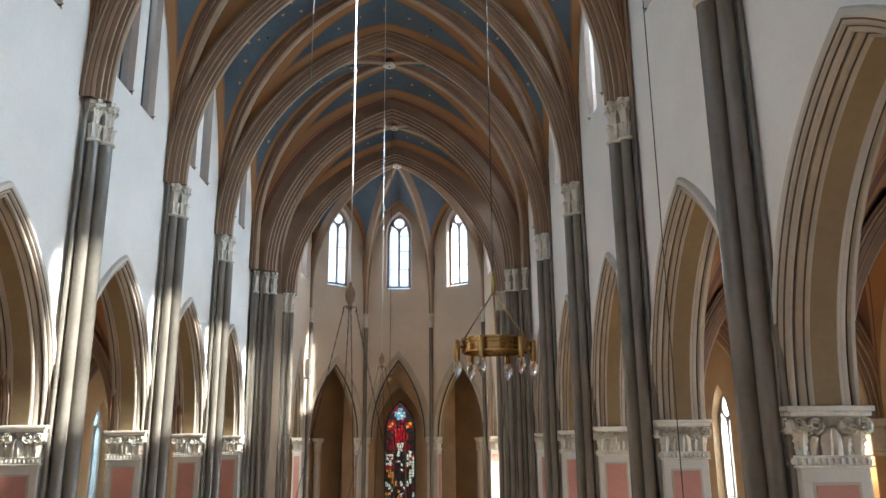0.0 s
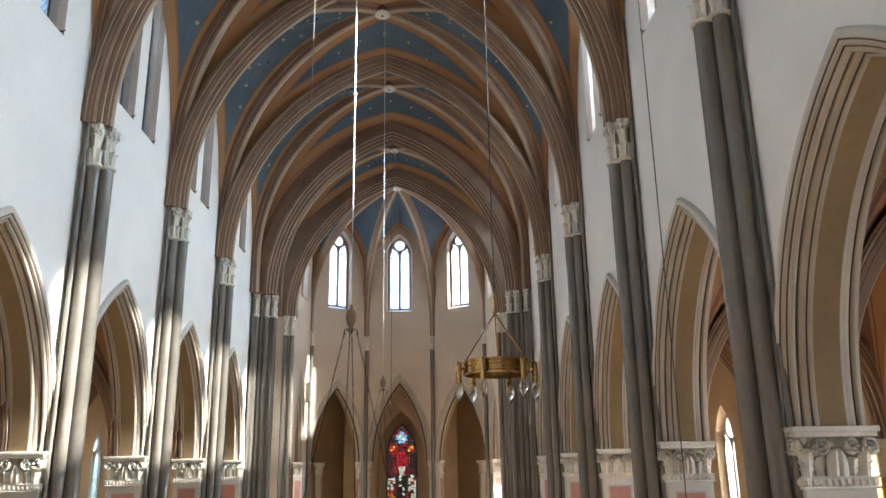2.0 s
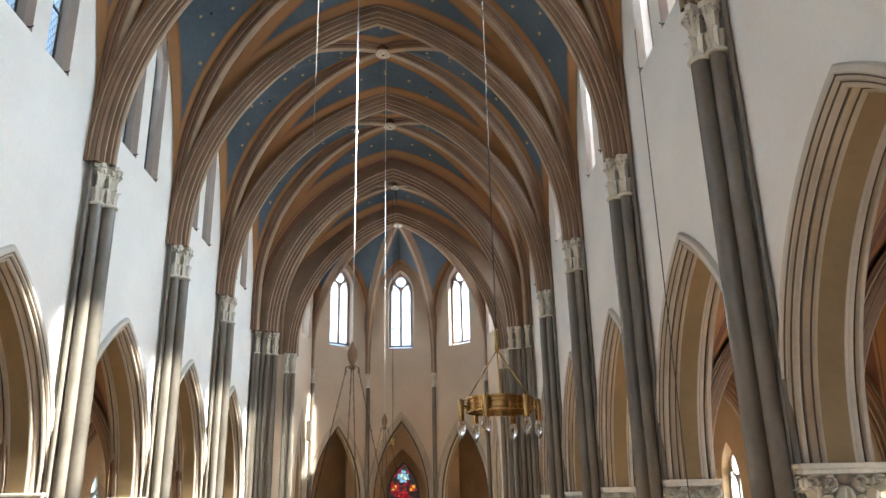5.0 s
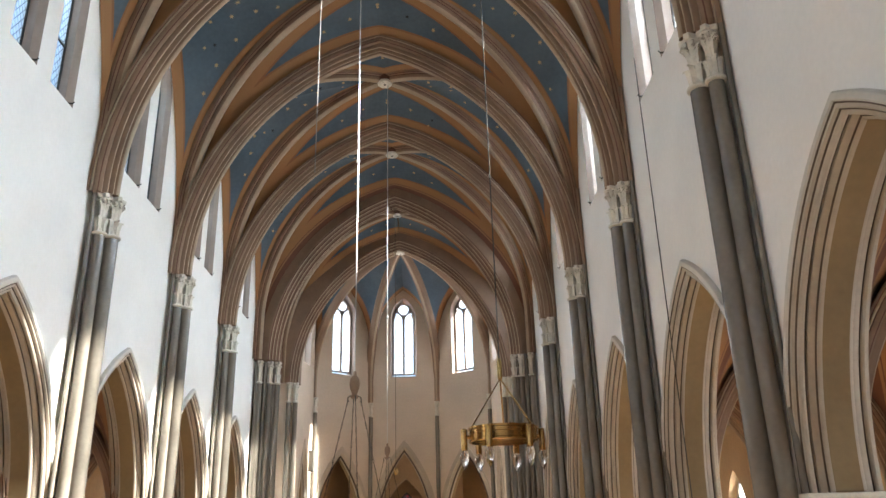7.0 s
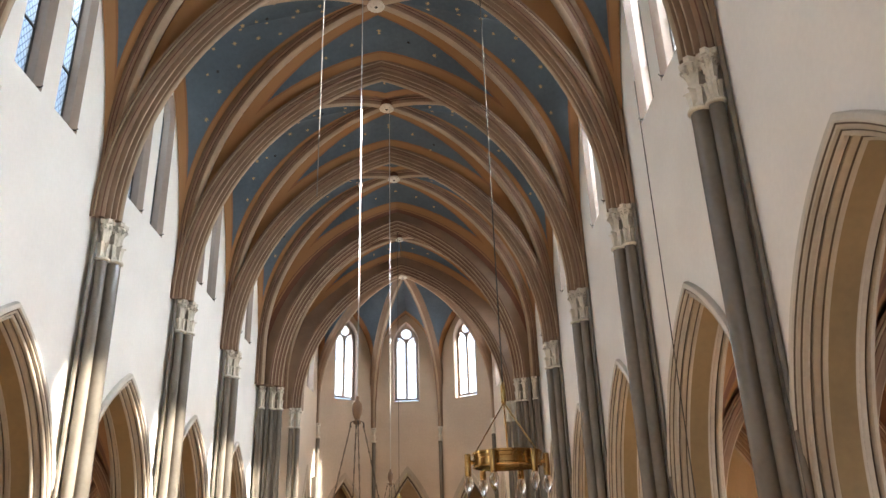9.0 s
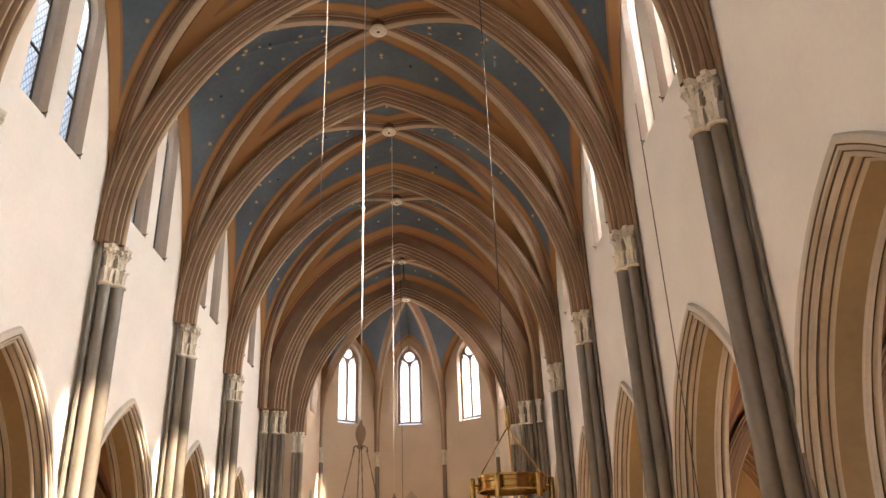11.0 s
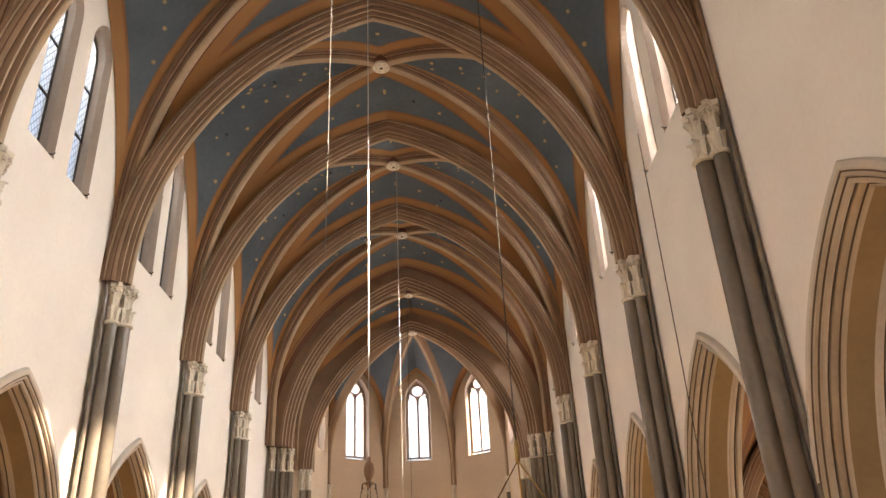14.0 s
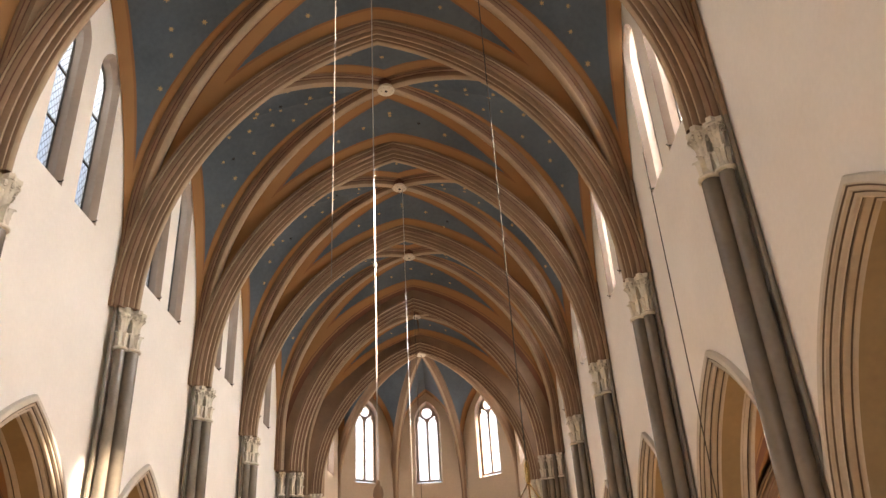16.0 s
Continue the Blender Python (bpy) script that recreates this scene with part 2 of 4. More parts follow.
# ---- ground and enclosing structure ----
def structure(name, bm, mats, label, category, smooth=False):
    return tagged(new(name, mesh_of(name, bm, mats, smooth)), label, category, kind="structure")


WEST = -17.48
AISLE = 8.3
SPRING, HOOD_RISE = 6.62, 3.24
NORTH_SHIFT = 0.17  # the north arcade stands a little further east
ARCH_C, ARCH_R = centre_of(2.0, HOOD_RISE)
CAP_RING, CAP_TOP = 11.3, 12.05

bm = bmesh.new()
box(bm, -9.2, 9.2, WEST - 1, 29, -0.3, 0.0)
structure("floor", bm, FLOORSTONE, "worn grey-brown stone floor of the church", "floor")


CLEAR_T, CLEAR_Z = 0.32, 12.95


def lancet_holes(mids):
    """Clerestory lancets, splayed: wide on the nave side, narrower at the glass."""
    return [(lancet(m, 0.80, 13.12, 16.55, rise=0.62), lancet(m, 0.66, 13.22, 16.46, rise=0.52)) for m in mids]


def upper_wall(bm, sx, y0, y1, z0, mids):
    """The clerestory wall: a splayed inner layer before a straight outer one."""
    outline = [(y0, z0), (y1, z0), (y1, 20.5), (y0, 20.5)]
    inner = lancet_holes(mids)
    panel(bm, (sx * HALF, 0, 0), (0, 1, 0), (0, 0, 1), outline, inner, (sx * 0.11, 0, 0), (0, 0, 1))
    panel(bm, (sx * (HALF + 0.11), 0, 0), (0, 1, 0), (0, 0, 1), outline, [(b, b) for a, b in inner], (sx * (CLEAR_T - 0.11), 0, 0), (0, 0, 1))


def nave_wall(name, sx):
    bm = bmesh.new()
    for k in range(-4, 3):
        y0 = BAY * k
        mid = y0 + BAY / 2
        c, r = ARCH_C, ARCH_R - 0.06
        arch = [(mid + (NORTH_SHIFT if sx < 0 else 0) + x, SPRING + z) for x, z in arc(c, r, 18)]
        outer = [(y0, CLEAR_Z), (y0, SPRING)] + arch + [(y0 + BAY, SPRING), (y0 + BAY, CLEAR_Z)]
        panel(bm, (sx * HALF, 0, 0), (0, 1, 0), (0, 0, 1), outer, [], (sx * WALL_T, 0, 0), (0, 0, 1))
        upper_wall(bm, sx, y0, y0 + BAY, CLEAR_Z, (mid - 0.62, mid + 0.62))
    # Chancel bay: one lancet doubled to a pair, added to brighten the chancel.
    upper_wall(bm, sx, 13.11, 17.6, 0, (14.85, 16.15))
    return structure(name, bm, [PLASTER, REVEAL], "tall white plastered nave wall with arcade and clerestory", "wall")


nave_wall("wall_north", -1)
nave_wall("wall_south", 1)

# West wall is out of view; its window is invented to let in light.
bm = bmesh.new()
panel(bm, (0, WEST, 0), (1, 0, 0), (0, 0, 1), [(-9, 0), (9, 0), (9, 20.5), (-9, 20.5)], [(lancet(0, 3.0, 10.5, 16.5), lancet(0, 2.6, 10.8, 16.2))], (0, -0.7, 0))
structure("wall_west", bm, [PLASTER, REVEAL], "plain unseen end wall with a tall window added for light", "wall")
# Weak warm fill from behind the camera, set in the invented west window.
window_light(0, WEST - 0.5, 13.5, (0, 1, 0), 2.4, 5.0, 4, (1.0, 0.86, 0.70))

# unseen slabs over nave, chancel and apse, added to stop sun leaking in above the walls
for nm, y0, y1, z in (("sun_block_nave", WEST - 0.7, 17.95, 20.5), ("sun_block_apse", 17.96, 23.6, 18.62)):
    bm = bmesh.new()
    box(bm, -5.3, 5.3, y0, y1, z, z + 0.25)
    structure(nm, bm, FLOORSTONE, "plain unseen slab added above the vaults to keep the sun out", "roof")

# ---- clerestory windows ----
def lead_lattice(bm, outline, w, v0, v1, cu, step=0.13):
    """Diamond leading inside a lancet, in (u, v)."""
    segs = []
    rise = 0.46
    c, r = centre_of(w / 2, rise)

    def inside(u, v):
        if abs(u - cu) > w / 2 or v < v0:
            return False
        h = v - (v1 - rise)
        return h <= 0 or (abs(u - cu) + c) ** 2 + h * h <= r * r
    for s in (1, -1):
        k = -40
        while k < 60:
            prev = None
            for i in range(61):
                u = cu - w / 2 + w * i / 60
                v = v0 + k * step * 1.5 + s * (u - cu) * 1.5
                ok = inside(u, v)
                if ok and prev is None:
                    prev = (u, v)
                if prev and (not ok or i == 60):
                    segs.append((prev, (u, v)))
                    prev = None
            k += 1
    return segs


def clerestory_window(sx, mid, name):
    x = sx * (HALF + 0.265)
    w = thing(name, "tall narrow leaded lancet window with pale glass", "window", (x, mid, 13.25), "clerestory lancets", "structure")
    loop = lancet(0, 0.68, 0.0, 3.22, rise=0.54)
    inner = lancet(0, 0.60, 0.05, 3.15, rise=0.46)
    bm = bmesh.new()
    panel(bm, (-sx * 0.02, 0, 0), (0, 1, 0), (0, 0, 1), loop, [(inner, inner)], (sx * 0.04, 0, 0), (0, 0, 0))
    part("window_frame", bm, IRON, w)
    bm = bmesh.new()
    bm.faces.new([bm.verts.new((0, u, v)) for u, v in inner])
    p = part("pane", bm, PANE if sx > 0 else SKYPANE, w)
    p.visible_shadow = False
    bm = bmesh.new()
    for a, b in lead_lattice(bm, inner, 0.60, 0.05, 3.15, 0, 0.11):
        d = Vector((b[0] - a[0], b[1] - a[1]))
        if d.length < 0.03:
            continue
        o = Vector((-d.y, d.x)).normalized() * 0.0075
        q = [(a[0] + o.x, a[1] + o.y), (b[0] + o.x, b[1] + o.y), (b[0] - o.x, b[1] - o.y), (a[0] - o.x, a[1] - o.y)]
        bm.faces.new([bm.verts.new((-sx * 0.006, u, v)) for u, v in q])
    part("leading", bm, LEAD, w)
    for z in (1.0, 2.0):
        bm = bmesh.new()
        box(bm, -0.015, 0.015, -0.30, 0.30, z - 0.018, z + 0.018)
        part("saddle_bar", bm, IRON, w).location.x = -sx * 0.02
    bm = bmesh.new()
    tube(bm, [(-sx * 0.20, 0.31, -0.08), (-sx * 0.29, 0.32, -0.09), (-sx * 0.32, 0.32, -0.06)], 0.014)
    part("sill_drain", bm, IRON, w, "small dark iron sill drain")
    return w


count = 0
for sx in (-1, 1):
    for k in range(-4, 4):
        for s in (-1, 1):
            # k == 3 is the chancel pair, its extra lancet there only for more light.
            mid = BAY * k + BAY / 2 + s * 0.62 if k < 3 else 15.5 + s * 0.65
            count += 1
            clerestory_window(sx, mid, "window_%d" % count)
            window_light(sx * (HALF + 1.0), mid, 15.6, (-sx, 0, -0.8), 0.7, 2.1, 35 if sx > 0 else 4.0, (0.76, 0.90, 1.0))


# ---- nave arcade: arch mouldings and piers ----
def arcade_profile(depth):
    """(into the wall, outward) from the hood over the moulded edge to the soffit's edge, with each strip's material."""
    near = [(0.0, 0.055), (-0.05, 0.05), (-0.075, 0.03), (-0.078, -0.03), (-0.06, -0.045),
            (-0.048, -0.062), (-0.048, -0.095), (-0.02, -0.105),
            (-0.006, -0.119), (-0.006, -0.137), (0.004, -0.155), (0.03, -0.162), (0.052, -0.152), (0.06, -0.135),
            (0.066, -0.120), (0.082, -0.122), (0.085, -0.150), (0.115, -0.165), (0.150, -0.165),
            (0.164, -0.178), (0.167, -0.193), (0.180, -0.204), (0.205, -0.205)]
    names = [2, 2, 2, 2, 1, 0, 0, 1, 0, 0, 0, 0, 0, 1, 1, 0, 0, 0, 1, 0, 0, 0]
    far = [(depth - p, d) for p, d in near[::-1]]
    return near + far, names + [3] + names[::-1]


def swept_part(name, parent, foot, way, c, r, prof, mats, palette, n, stilt=0.0, label=""):
    bm = bmesh.new()
    sweep_arch(bm, foot, way, c, r, prof, n, mats, stilt)
    return part(name, bm, palette, parent, label, True)


def arcade_arch(sx, mid):
    t = thing("arcade_arch", "pointed arcade arch with moulded edges and ochre soffit", "arch", (0, 0, 0), "nave arcade arches")
    prof, mats = arcade_profile(WALL_T)
    prof = [(-sx * p, d) for p, d in prof]
    k = len(prof)
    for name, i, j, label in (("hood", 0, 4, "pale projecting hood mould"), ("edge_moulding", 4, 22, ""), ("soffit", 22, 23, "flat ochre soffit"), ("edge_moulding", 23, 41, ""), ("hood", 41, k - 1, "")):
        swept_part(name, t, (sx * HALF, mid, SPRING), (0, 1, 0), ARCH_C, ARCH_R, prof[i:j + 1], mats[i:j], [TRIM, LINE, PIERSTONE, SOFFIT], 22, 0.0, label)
    return t


def solid_grid(rows, back):
    """A closed plate from rows of points, with its back that far behind (towards -x)."""
    bm = bmesh.new()
    front = [[bm.verts.new(p) for p in row] for row in rows]
    rear = [[bm.verts.new((p[0] - back, p[1] * 0.92, p[2])) for p in row] for row in rows]
    n, m = len(rows), len(rows[0])
    for i in range(n - 1):
        for j in range(m - 1):
            bm.faces.new((front[i][j], front[i][j + 1], front[i + 1][j + 1], front[i + 1][j]))
            bm.faces.new((rear[i][j], rear[i + 1][j], rear[i + 1][j + 1], rear[i][j + 1]))
    rim = [(0, j) for j in range(m)] + [(i, m - 1) for i in range(1, n)] + [(n - 1, j) for j in range(m - 2, -1, -1)] + [(i, 0) for i in range(n - 2, 0, -1)]
    for (i0, j0), (i1, j1) in zip(rim, rim[1:] + rim[:1]):
        bm.faces.new((front[i0][j0], rear[i0][j0], rear[i1][j1], front[i1][j1]))
    return bm


def curl_leaf(h, w, out, n=8, thick=0.016):
    """A carved leaf that stands on its foot and curls outwards (+x) at its tip, with lobed edges and a midrib."""
    rows = []
    for i in range(n + 1):
        t = i / n
        x = out * (t ** 2.4) + 0.012
        z = h * (t if t < 0.8 else 0.8 + (t - 0.8) * 0.3 - (t - 0.8) ** 2 * 3.4)
        ww = w * (0.62 + 0.5 * math.sin(math.pi * min(1, t * 0.95)) - 0.6 * t ** 4) * (1 + 0.20 * (-1) ** i)
        rows.append([(x - (0.022 if j in (0, 4) else 0.0) + (0.018 if j == 2 else -0.006), ww * (j - 2) / 4, z) for j in range(5)])
    return solid_grid(rows, thick)


LEAF_LOW = mesh_of("leaf", curl_leaf(0.30, 0.115, 0.05), CARVED, True)
LEAF_HIGH = mesh_of("leaf", curl_leaf(0.36, 0.10, 0.10), CARVED, True)


def scroll_mesh(r=0.07, turns=1.6, thick=0.018, n=20):
    bm = bmesh.new()
    pts, rad = [], []
    for i in range(n + 1):
        t = i / n
        a = -math.pi / 2 + turns * 2 * math.pi * t
        q = r * (1 - 0.78 * t)
        pts.append((0, q * math.cos(a), q * math.sin(a)))
        rad.append(thick * (1 - 0.3 * t))
    tube(bm, pts, rad, 6)
    return mesh_of("scroll", bm, CARVED, True)


SCROLL = scroll_mesh()
SCROLL_SMALL = scroll_mesh(0.045, 1.4, 0.014, 14)


SHAFTS = {}


def place_capital(parent, x, y, r, z0, h, mat=CARVED):
    """A leafed capital on a round shaft."""
    key = (r, h)
    if key not in SHAFTS:
        bm = bmesh.new()
        lathe(bm, [(r * 0.78, 0.045), (r * 0.66, h * 0.25), (r * 0.62, h * 0.5), (r * 0.70, h * 0.75), (r * 1.05, h * 0.9)], 20)
        bell = mesh_of("capital", bm, mat, True)
        bm = bmesh.new()
        lathe(bm, [(r, -0.015), (r + 0.03, 0.0), (r + 0.038, 0.02), (r + 0.03, 0.04), (r, 0.055)], 24)
        ring = mesh_of("neck_ring", bm, mat, True)
        bm = bmesh.new()
        e = r * 1.04
        pts = []
        for k in range(4):
            a = math.pi / 4 + k * math.pi / 2
            ux, uy = math.cos(a), math.sin(a)
            pts += [(ux * e * 1.32 - uy * 0.035 * -1, uy * e * 1.32 + ux * 0.035 * -1), (ux * e * 1.32 + uy * -0.035, uy * e * 1.32 + ux * 0.035)]
            b = a + math.pi / 4
            pts.append((math.cos(b) * e * 0.86, math.sin(b) * e * 0.86))
        lo = [bm.verts.new((px * 0.94, py * 0.94, h * 0.90)) for px, py in pts]
        md = [bm.verts.new((px, py, h * 0.94)) for px, py in pts]
        hi = [bm.verts.new((px, py, h)) for px, py in pts]
        for p, q in ((lo, md), (md, hi)):
            for k in range(12):
                bm.faces.new((p[k], p[(k + 1) % 12], q[(k + 1) % 12], q[k]))
        bm.faces.new(lo[::-1]), bm.faces.new(hi)
        SHAFTS[key] = bell, ring, mesh_of("abacus", bm, mat)
    bell, ring, aba = SHAFTS[key]
    cap = part("capital", bell, None, parent, "pale carved capital with curling leaves")
    cap.location = (x, y, z0)
    part("neck_ring", ring, None, cap)
    part("abacus", aba, None, cap)
    s = r / 0.13
    for k in range(6):
        a = k * 60 + 30
        lf = part("leaf", LEAF_LOW, None, cap)
        lf.matrix_basis = pose(0, 0, h * 0.07, 0, 0, a) @ pose(r * 0.70, 0, 0) @ Matrix.Diagonal((s * 1.25, s * 0.78, h / 0.75 * 1.12, 1))
    for k in range(4):
        lf = part("leaf", LEAF_HIGH, None, cap)
        lf.matrix_basis = pose(0, 0, h * 0.40, 0, 0, k * 90) @ pose(r * 0.58, 0, 0) @ Matrix.Diagonal((s * 0.95, s * 0.72, h / 0.75, 1))
        a = k * 90 + 45
        for tilt in (-18, 18):
            sc = part("scroll", SCROLL, None, cap)
            sc.matrix_basis = pose(0, 0, h * 0.80, 0, 0, a + tilt * 1.2) @ pose(r * 1.02, 0, 0, 0, 0, 90 + (20 if tilt < 0 else -20)) @ Matrix.Diagonal((1.5, s * 0.80, s * 0.90, 1))
    return cap


def shaft_cluster(spots, label, group, z_cap=CAP_RING, h=CAP_TOP - CAP_RING, rolls=()):
    x0, y0 = spots[0][0], spots[0][1]
    t = thing("wall_shaft_cluster", label, "column", (x0, y0, 0), group)
    for x, y, r in spots:
        bm = bmesh.new()
        lathe(bm, [(r + 0.06, 0.0), (r + 0.06, 0.18), (r + 0.02, 0.26), (r, 0.34), (r, z_cap)], 24, x - x0, y - y0)
        part("shaft", bm, SHAFT, t, smooth=True)
        place_capital(t, x - x0, y - y0, r, z_cap, h)
    for x, y, r, top, rise in rolls:
        bm = bmesh.new()
        lathe(bm, [(r + 0.03, 0.0), (r + 0.03, 0.22), (r, 0.30), (r, top)], 14, x - x0, y - y0)
        part("edge_roll", bm, SHAFT, t, "slim dark roll where the cluster meets the wall", True)
        if rise:
            bm = bmesh.new()
            lathe(bm, [(r, top), (r, top + rise)], 14, x - x0, y - y0)
            part("rib_roll", bm, RIB, t, "slim brown roll rising beside the ribs", True)
    return t


for sx, dx, dy in ((-1, 0.05, 0.15), (1, 0.0, 0.0)):
    base = shaft_cluster([(sx * 4.425 + dx, dy, 0.123), (sx * 4.55 + dx, dy - 0.195, 0.095), (sx * 4.55 + dx, dy + 0.195, 0.095)],
                         "three grey painted wall shafts with pale leafed capitals", "nave wall shafts",
                         rolls=[(sx * 4.68 + dx, dy + q * 0.295, 0.036, CAP_TOP, 1.9) for q in (-1, 1)])
    for k in (-3, -2, -1, 1, 2):
        copy_thing(base, pose(sx * 4.43 + dx, BAY * k + dy, 0))
for sx, y0, y1 in ((-1, 13.30, 17.20), (1, 12.92, 16.98)):
    shaft_cluster([(sx * 4.54, y0, 0.09), (sx * 4.22, y0 + 0.19, 0.09), (sx * 3.98, y0 + 0.26, 0.09)],
                  "grey chancel arch shafts with pale leafed capitals", "chancel shafts",
                  rolls=[(sx * 4.39, y0 + 0.13, 0.065, 12.06, 0), (sx * 4.10, y0 + 0.25, 0.055, 12.06, 0), (sx * 4.62, y0 - 0.06, 0.05, 12.06, 0)])
    shaft_cluster([(sx * 4.22, y1, 0.09), (sx * 3.98, y1 + 0.07, 0.09)],
                  "grey apse arch shafts with pale leafed capitals", "chancel shafts")


def palmette_mesh():
    bm = bmesh.new()
    hub = bm.verts.new((0.01, 0, 0))
    for k in range(9):
        a = radians(-80 + 20 * k)
        ln = 0.115 * (1 - 0.12 * abs(k - 4) / 4)
        d = Vector((0, math.sin(a), math.cos(a)))
        o = Vector((0, d.z, -d.y))
        pts = [d * ln * 0.6 + o * 0.013, d * ln + o * 0.008, d * (ln + 0.01), d * ln - o * 0.008, d * ln * 0.6 - o * 0.013]
        lo = [hub] + [bm.verts.new(p) for p in pts]
        top = bm.verts.new(d * ln * 0.75 + Vector((0.06, 0, 0)))
        for i in range(6):
            bm.faces.new((lo[i], lo[(i + 1) % 6], top))
    return mesh_of("palmette", bm, CARVED)


PALMETTE = palmette_mesh()
ACANTHUS = mesh_of("acanthus_leaf", curl_leaf(0.31, 0.14, 0.10, 9, 0.06), CARVED, True)


def arched_leaf_mesh():
    """The broad rounded leaf in the middle of a pier capital, with a midrib."""
    rows = []
    for i in range(10):
        t = i / 9
        w = 0.105 * math.sqrt(max(0.02, 1 - max(0, (t - 0.45) / 0.57) ** 2))
        rows.append([(0.03 + 0.06 * (1 - (j / 3) ** 2) * min(1, 0.6 + t) - (0.028 if j == 0 else 0), w * j / 3, 0.26 * t) for j in range(-3, 4)])
    return mesh_of("broad_leaf", solid_grid(rows, 0.08), CARVED, True)


BROAD = arched_leaf_mesh()


def pier(sx):
    """A flat arcade pier: body, painted panel, carved block capital."""
    t = thing("arcade_pier", "beige arcade pier with terracotta panel and carved capital", "pier", (sx * 5.06, 0, 0), "nave arcade piers")
    bm = bmesh.new()
    box(bm, -0.36, 0.36, -0.37, 0.37, 0, 6.06, 0.03)
    part("body", bm, PIERSTONE, t)
    for s in (-1, 1):
        bm = bmesh.new()
        box(bm, -0.235, 0.235, s * 0.371, s * 0.376, 1.2, 5.90)
        part("panel_border", bm, TRIM, t)
        bm = bmesh.new()
        box(bm, -0.205, 0.205, s * 0.377, s * 0.382, 1.23, 5.87)
        part("panel", bm, PINK, t, "flat terracotta pink painted panel")
    cap = bmesh.new()
    lo = None
    for z, e in ((6.14, 0.315), (6.30, 0.285), (6.44, 0.29), (6.52, 0.37)):
        ring = [cap.verts.new((x * (e + 0.01), y * e, z)) for x, y in ((-1, -1), (1, -1), (1, 1), (-1, 1))]
        if lo:
            for k in range(4):
                cap.faces.new((lo[k], lo[(k + 1) % 4], ring[(k + 1) % 4], ring[k]))
        else:
            cap.faces.new(ring[::-1])
        lo = ring
    cap.faces.new(lo)
    c = part("capital", cap, CARVED, t, "pale carved capital with palmettes and scrolls")
    bm = bmesh.new()
    box(bm, -0.435, 0.435, -0.45, 0.45, 6.565, 6.62, 0.012)
    box(bm, -0.41, 0.41, -0.43, 0.43, 6.52, 6.566, 0.01)
    part("abacus", bm, CARVED, c)
    bm = bmesh.new()
    box(bm, -0.385, 0.385, -0.41, 0.41, 6.03, 6.055, 0.008)
    box(bm, -0.37, 0.37, -0.385, 0.385, 6.055, 6.13, 0.01)
    box(bm, -0.38, 0.38, -0.40, 0.40, 6.13, 6.15, 0.006)
    part("base_moulding", bm, CARVED, c)
    for rz, e in ((-90, 0.375), (90, 0.375), (0, 0.37), (180, 0.37)):
        m0 = pose(0, 0, 0, 0, 0, rz)
        for name, me, u, z, sc in (("palmette", PALMETTE, 0, 6.43, 1.25), ("broad_leaf", BROAD, 0, 6.15, 1.0),
                                   ("acanthus_leaf", ACANTHUS, -0.30, 6.15, 1.0), ("acanthus_leaf", ACANTHUS, 0.30, 6.15, 1.0),
                                   ("acanthus_leaf", ACANTHUS, -0.17, 6.15, 0.72), ("acanthus_leaf", ACANTHUS, 0.17, 6.15, 0.72),
                                   ("scroll", SCROLL, -0.165, 6.44, 1.1), ("scroll", SCROLL, 0.165, 6.44, -1.1),
                                   ("scroll", SCROLL, -0.335, 6.44, -1.1), ("scroll", SCROLL, 0.335, 6.44, 1.1),
                                   ("scroll", SCROLL_SMALL, -0.235, 6.40, 1.0), ("scroll", SCROLL_SMALL, 0.235, 6.40, -1.0)):
            ob = part(name, me, None, c)
            deep = e - 0.035 + (0.05 if name == "scroll" else 0.0) + (0.02 if name == "palmette" else 0)
            ob.matrix_basis = m0 @ pose(deep, u * 0.95, z) @ Matrix.Diagonal((3.0 if name == "scroll" else abs(sc), sc, abs(sc), 1))
        for j in range(11):
            ob = part("flute", FLUTE, None, c)
            ob.matrix_basis = m0 @ pose(e + 0.005, -0.33 + 0.066 * j, 6.06)
    return t


fb = bmesh.new()
tube(fb, [(0, 0, 0.006), (0.006, 0, 0.03), (0, 0, 0.066)], [0.018, 0.024, 0.018], 6)
FLUTE = mesh_of("flute", fb, CARVED, True)

for sx in (-1, 1):
    base = pier(sx)
    dy = NORTH_SHIFT if sx < 0 else 0.0
    base.location.y = dy
    for k in (-3, -2, -1, 1, 2, 3):
        copy_thing(base, pose(sx * 5.06, BAY * k + dy, 0))
    arches = arcade_arch(sx, BAY / 2 + dy)
    for k in (-4, -3, -2, -1, 1, 2):
        copy_thing(arches, pose(0, BAY * k, 0))


# ---- vaults ----
def height_curve(a, rise, stilt=0.0):
    """Offset from the middle at each fraction of the rise."""
    c, r = centre_of(a, rise - stilt)

    def at(f):
        z = rise * f - stilt
        return a if z <= 0 else max(0.0, -c + math.sqrt(max(0.0, r * r - z * z)))
    return at


def star_mesh_into(bm, p, nrm, size):
    u = nrm.orthogonal().normalized()
    w = nrm.cross(u)
    turn = random.uniform(0, 1)
    vs = []
    for k in range(12):
        q = size * (1.0 if k % 2 == 0 else 0.45)
        a = turn + math.pi * k / 6
        vs.append(bm.verts.new(p + (u * math.cos(a) + w * math.sin(a)) * q))
    bm.faces.new(vs)


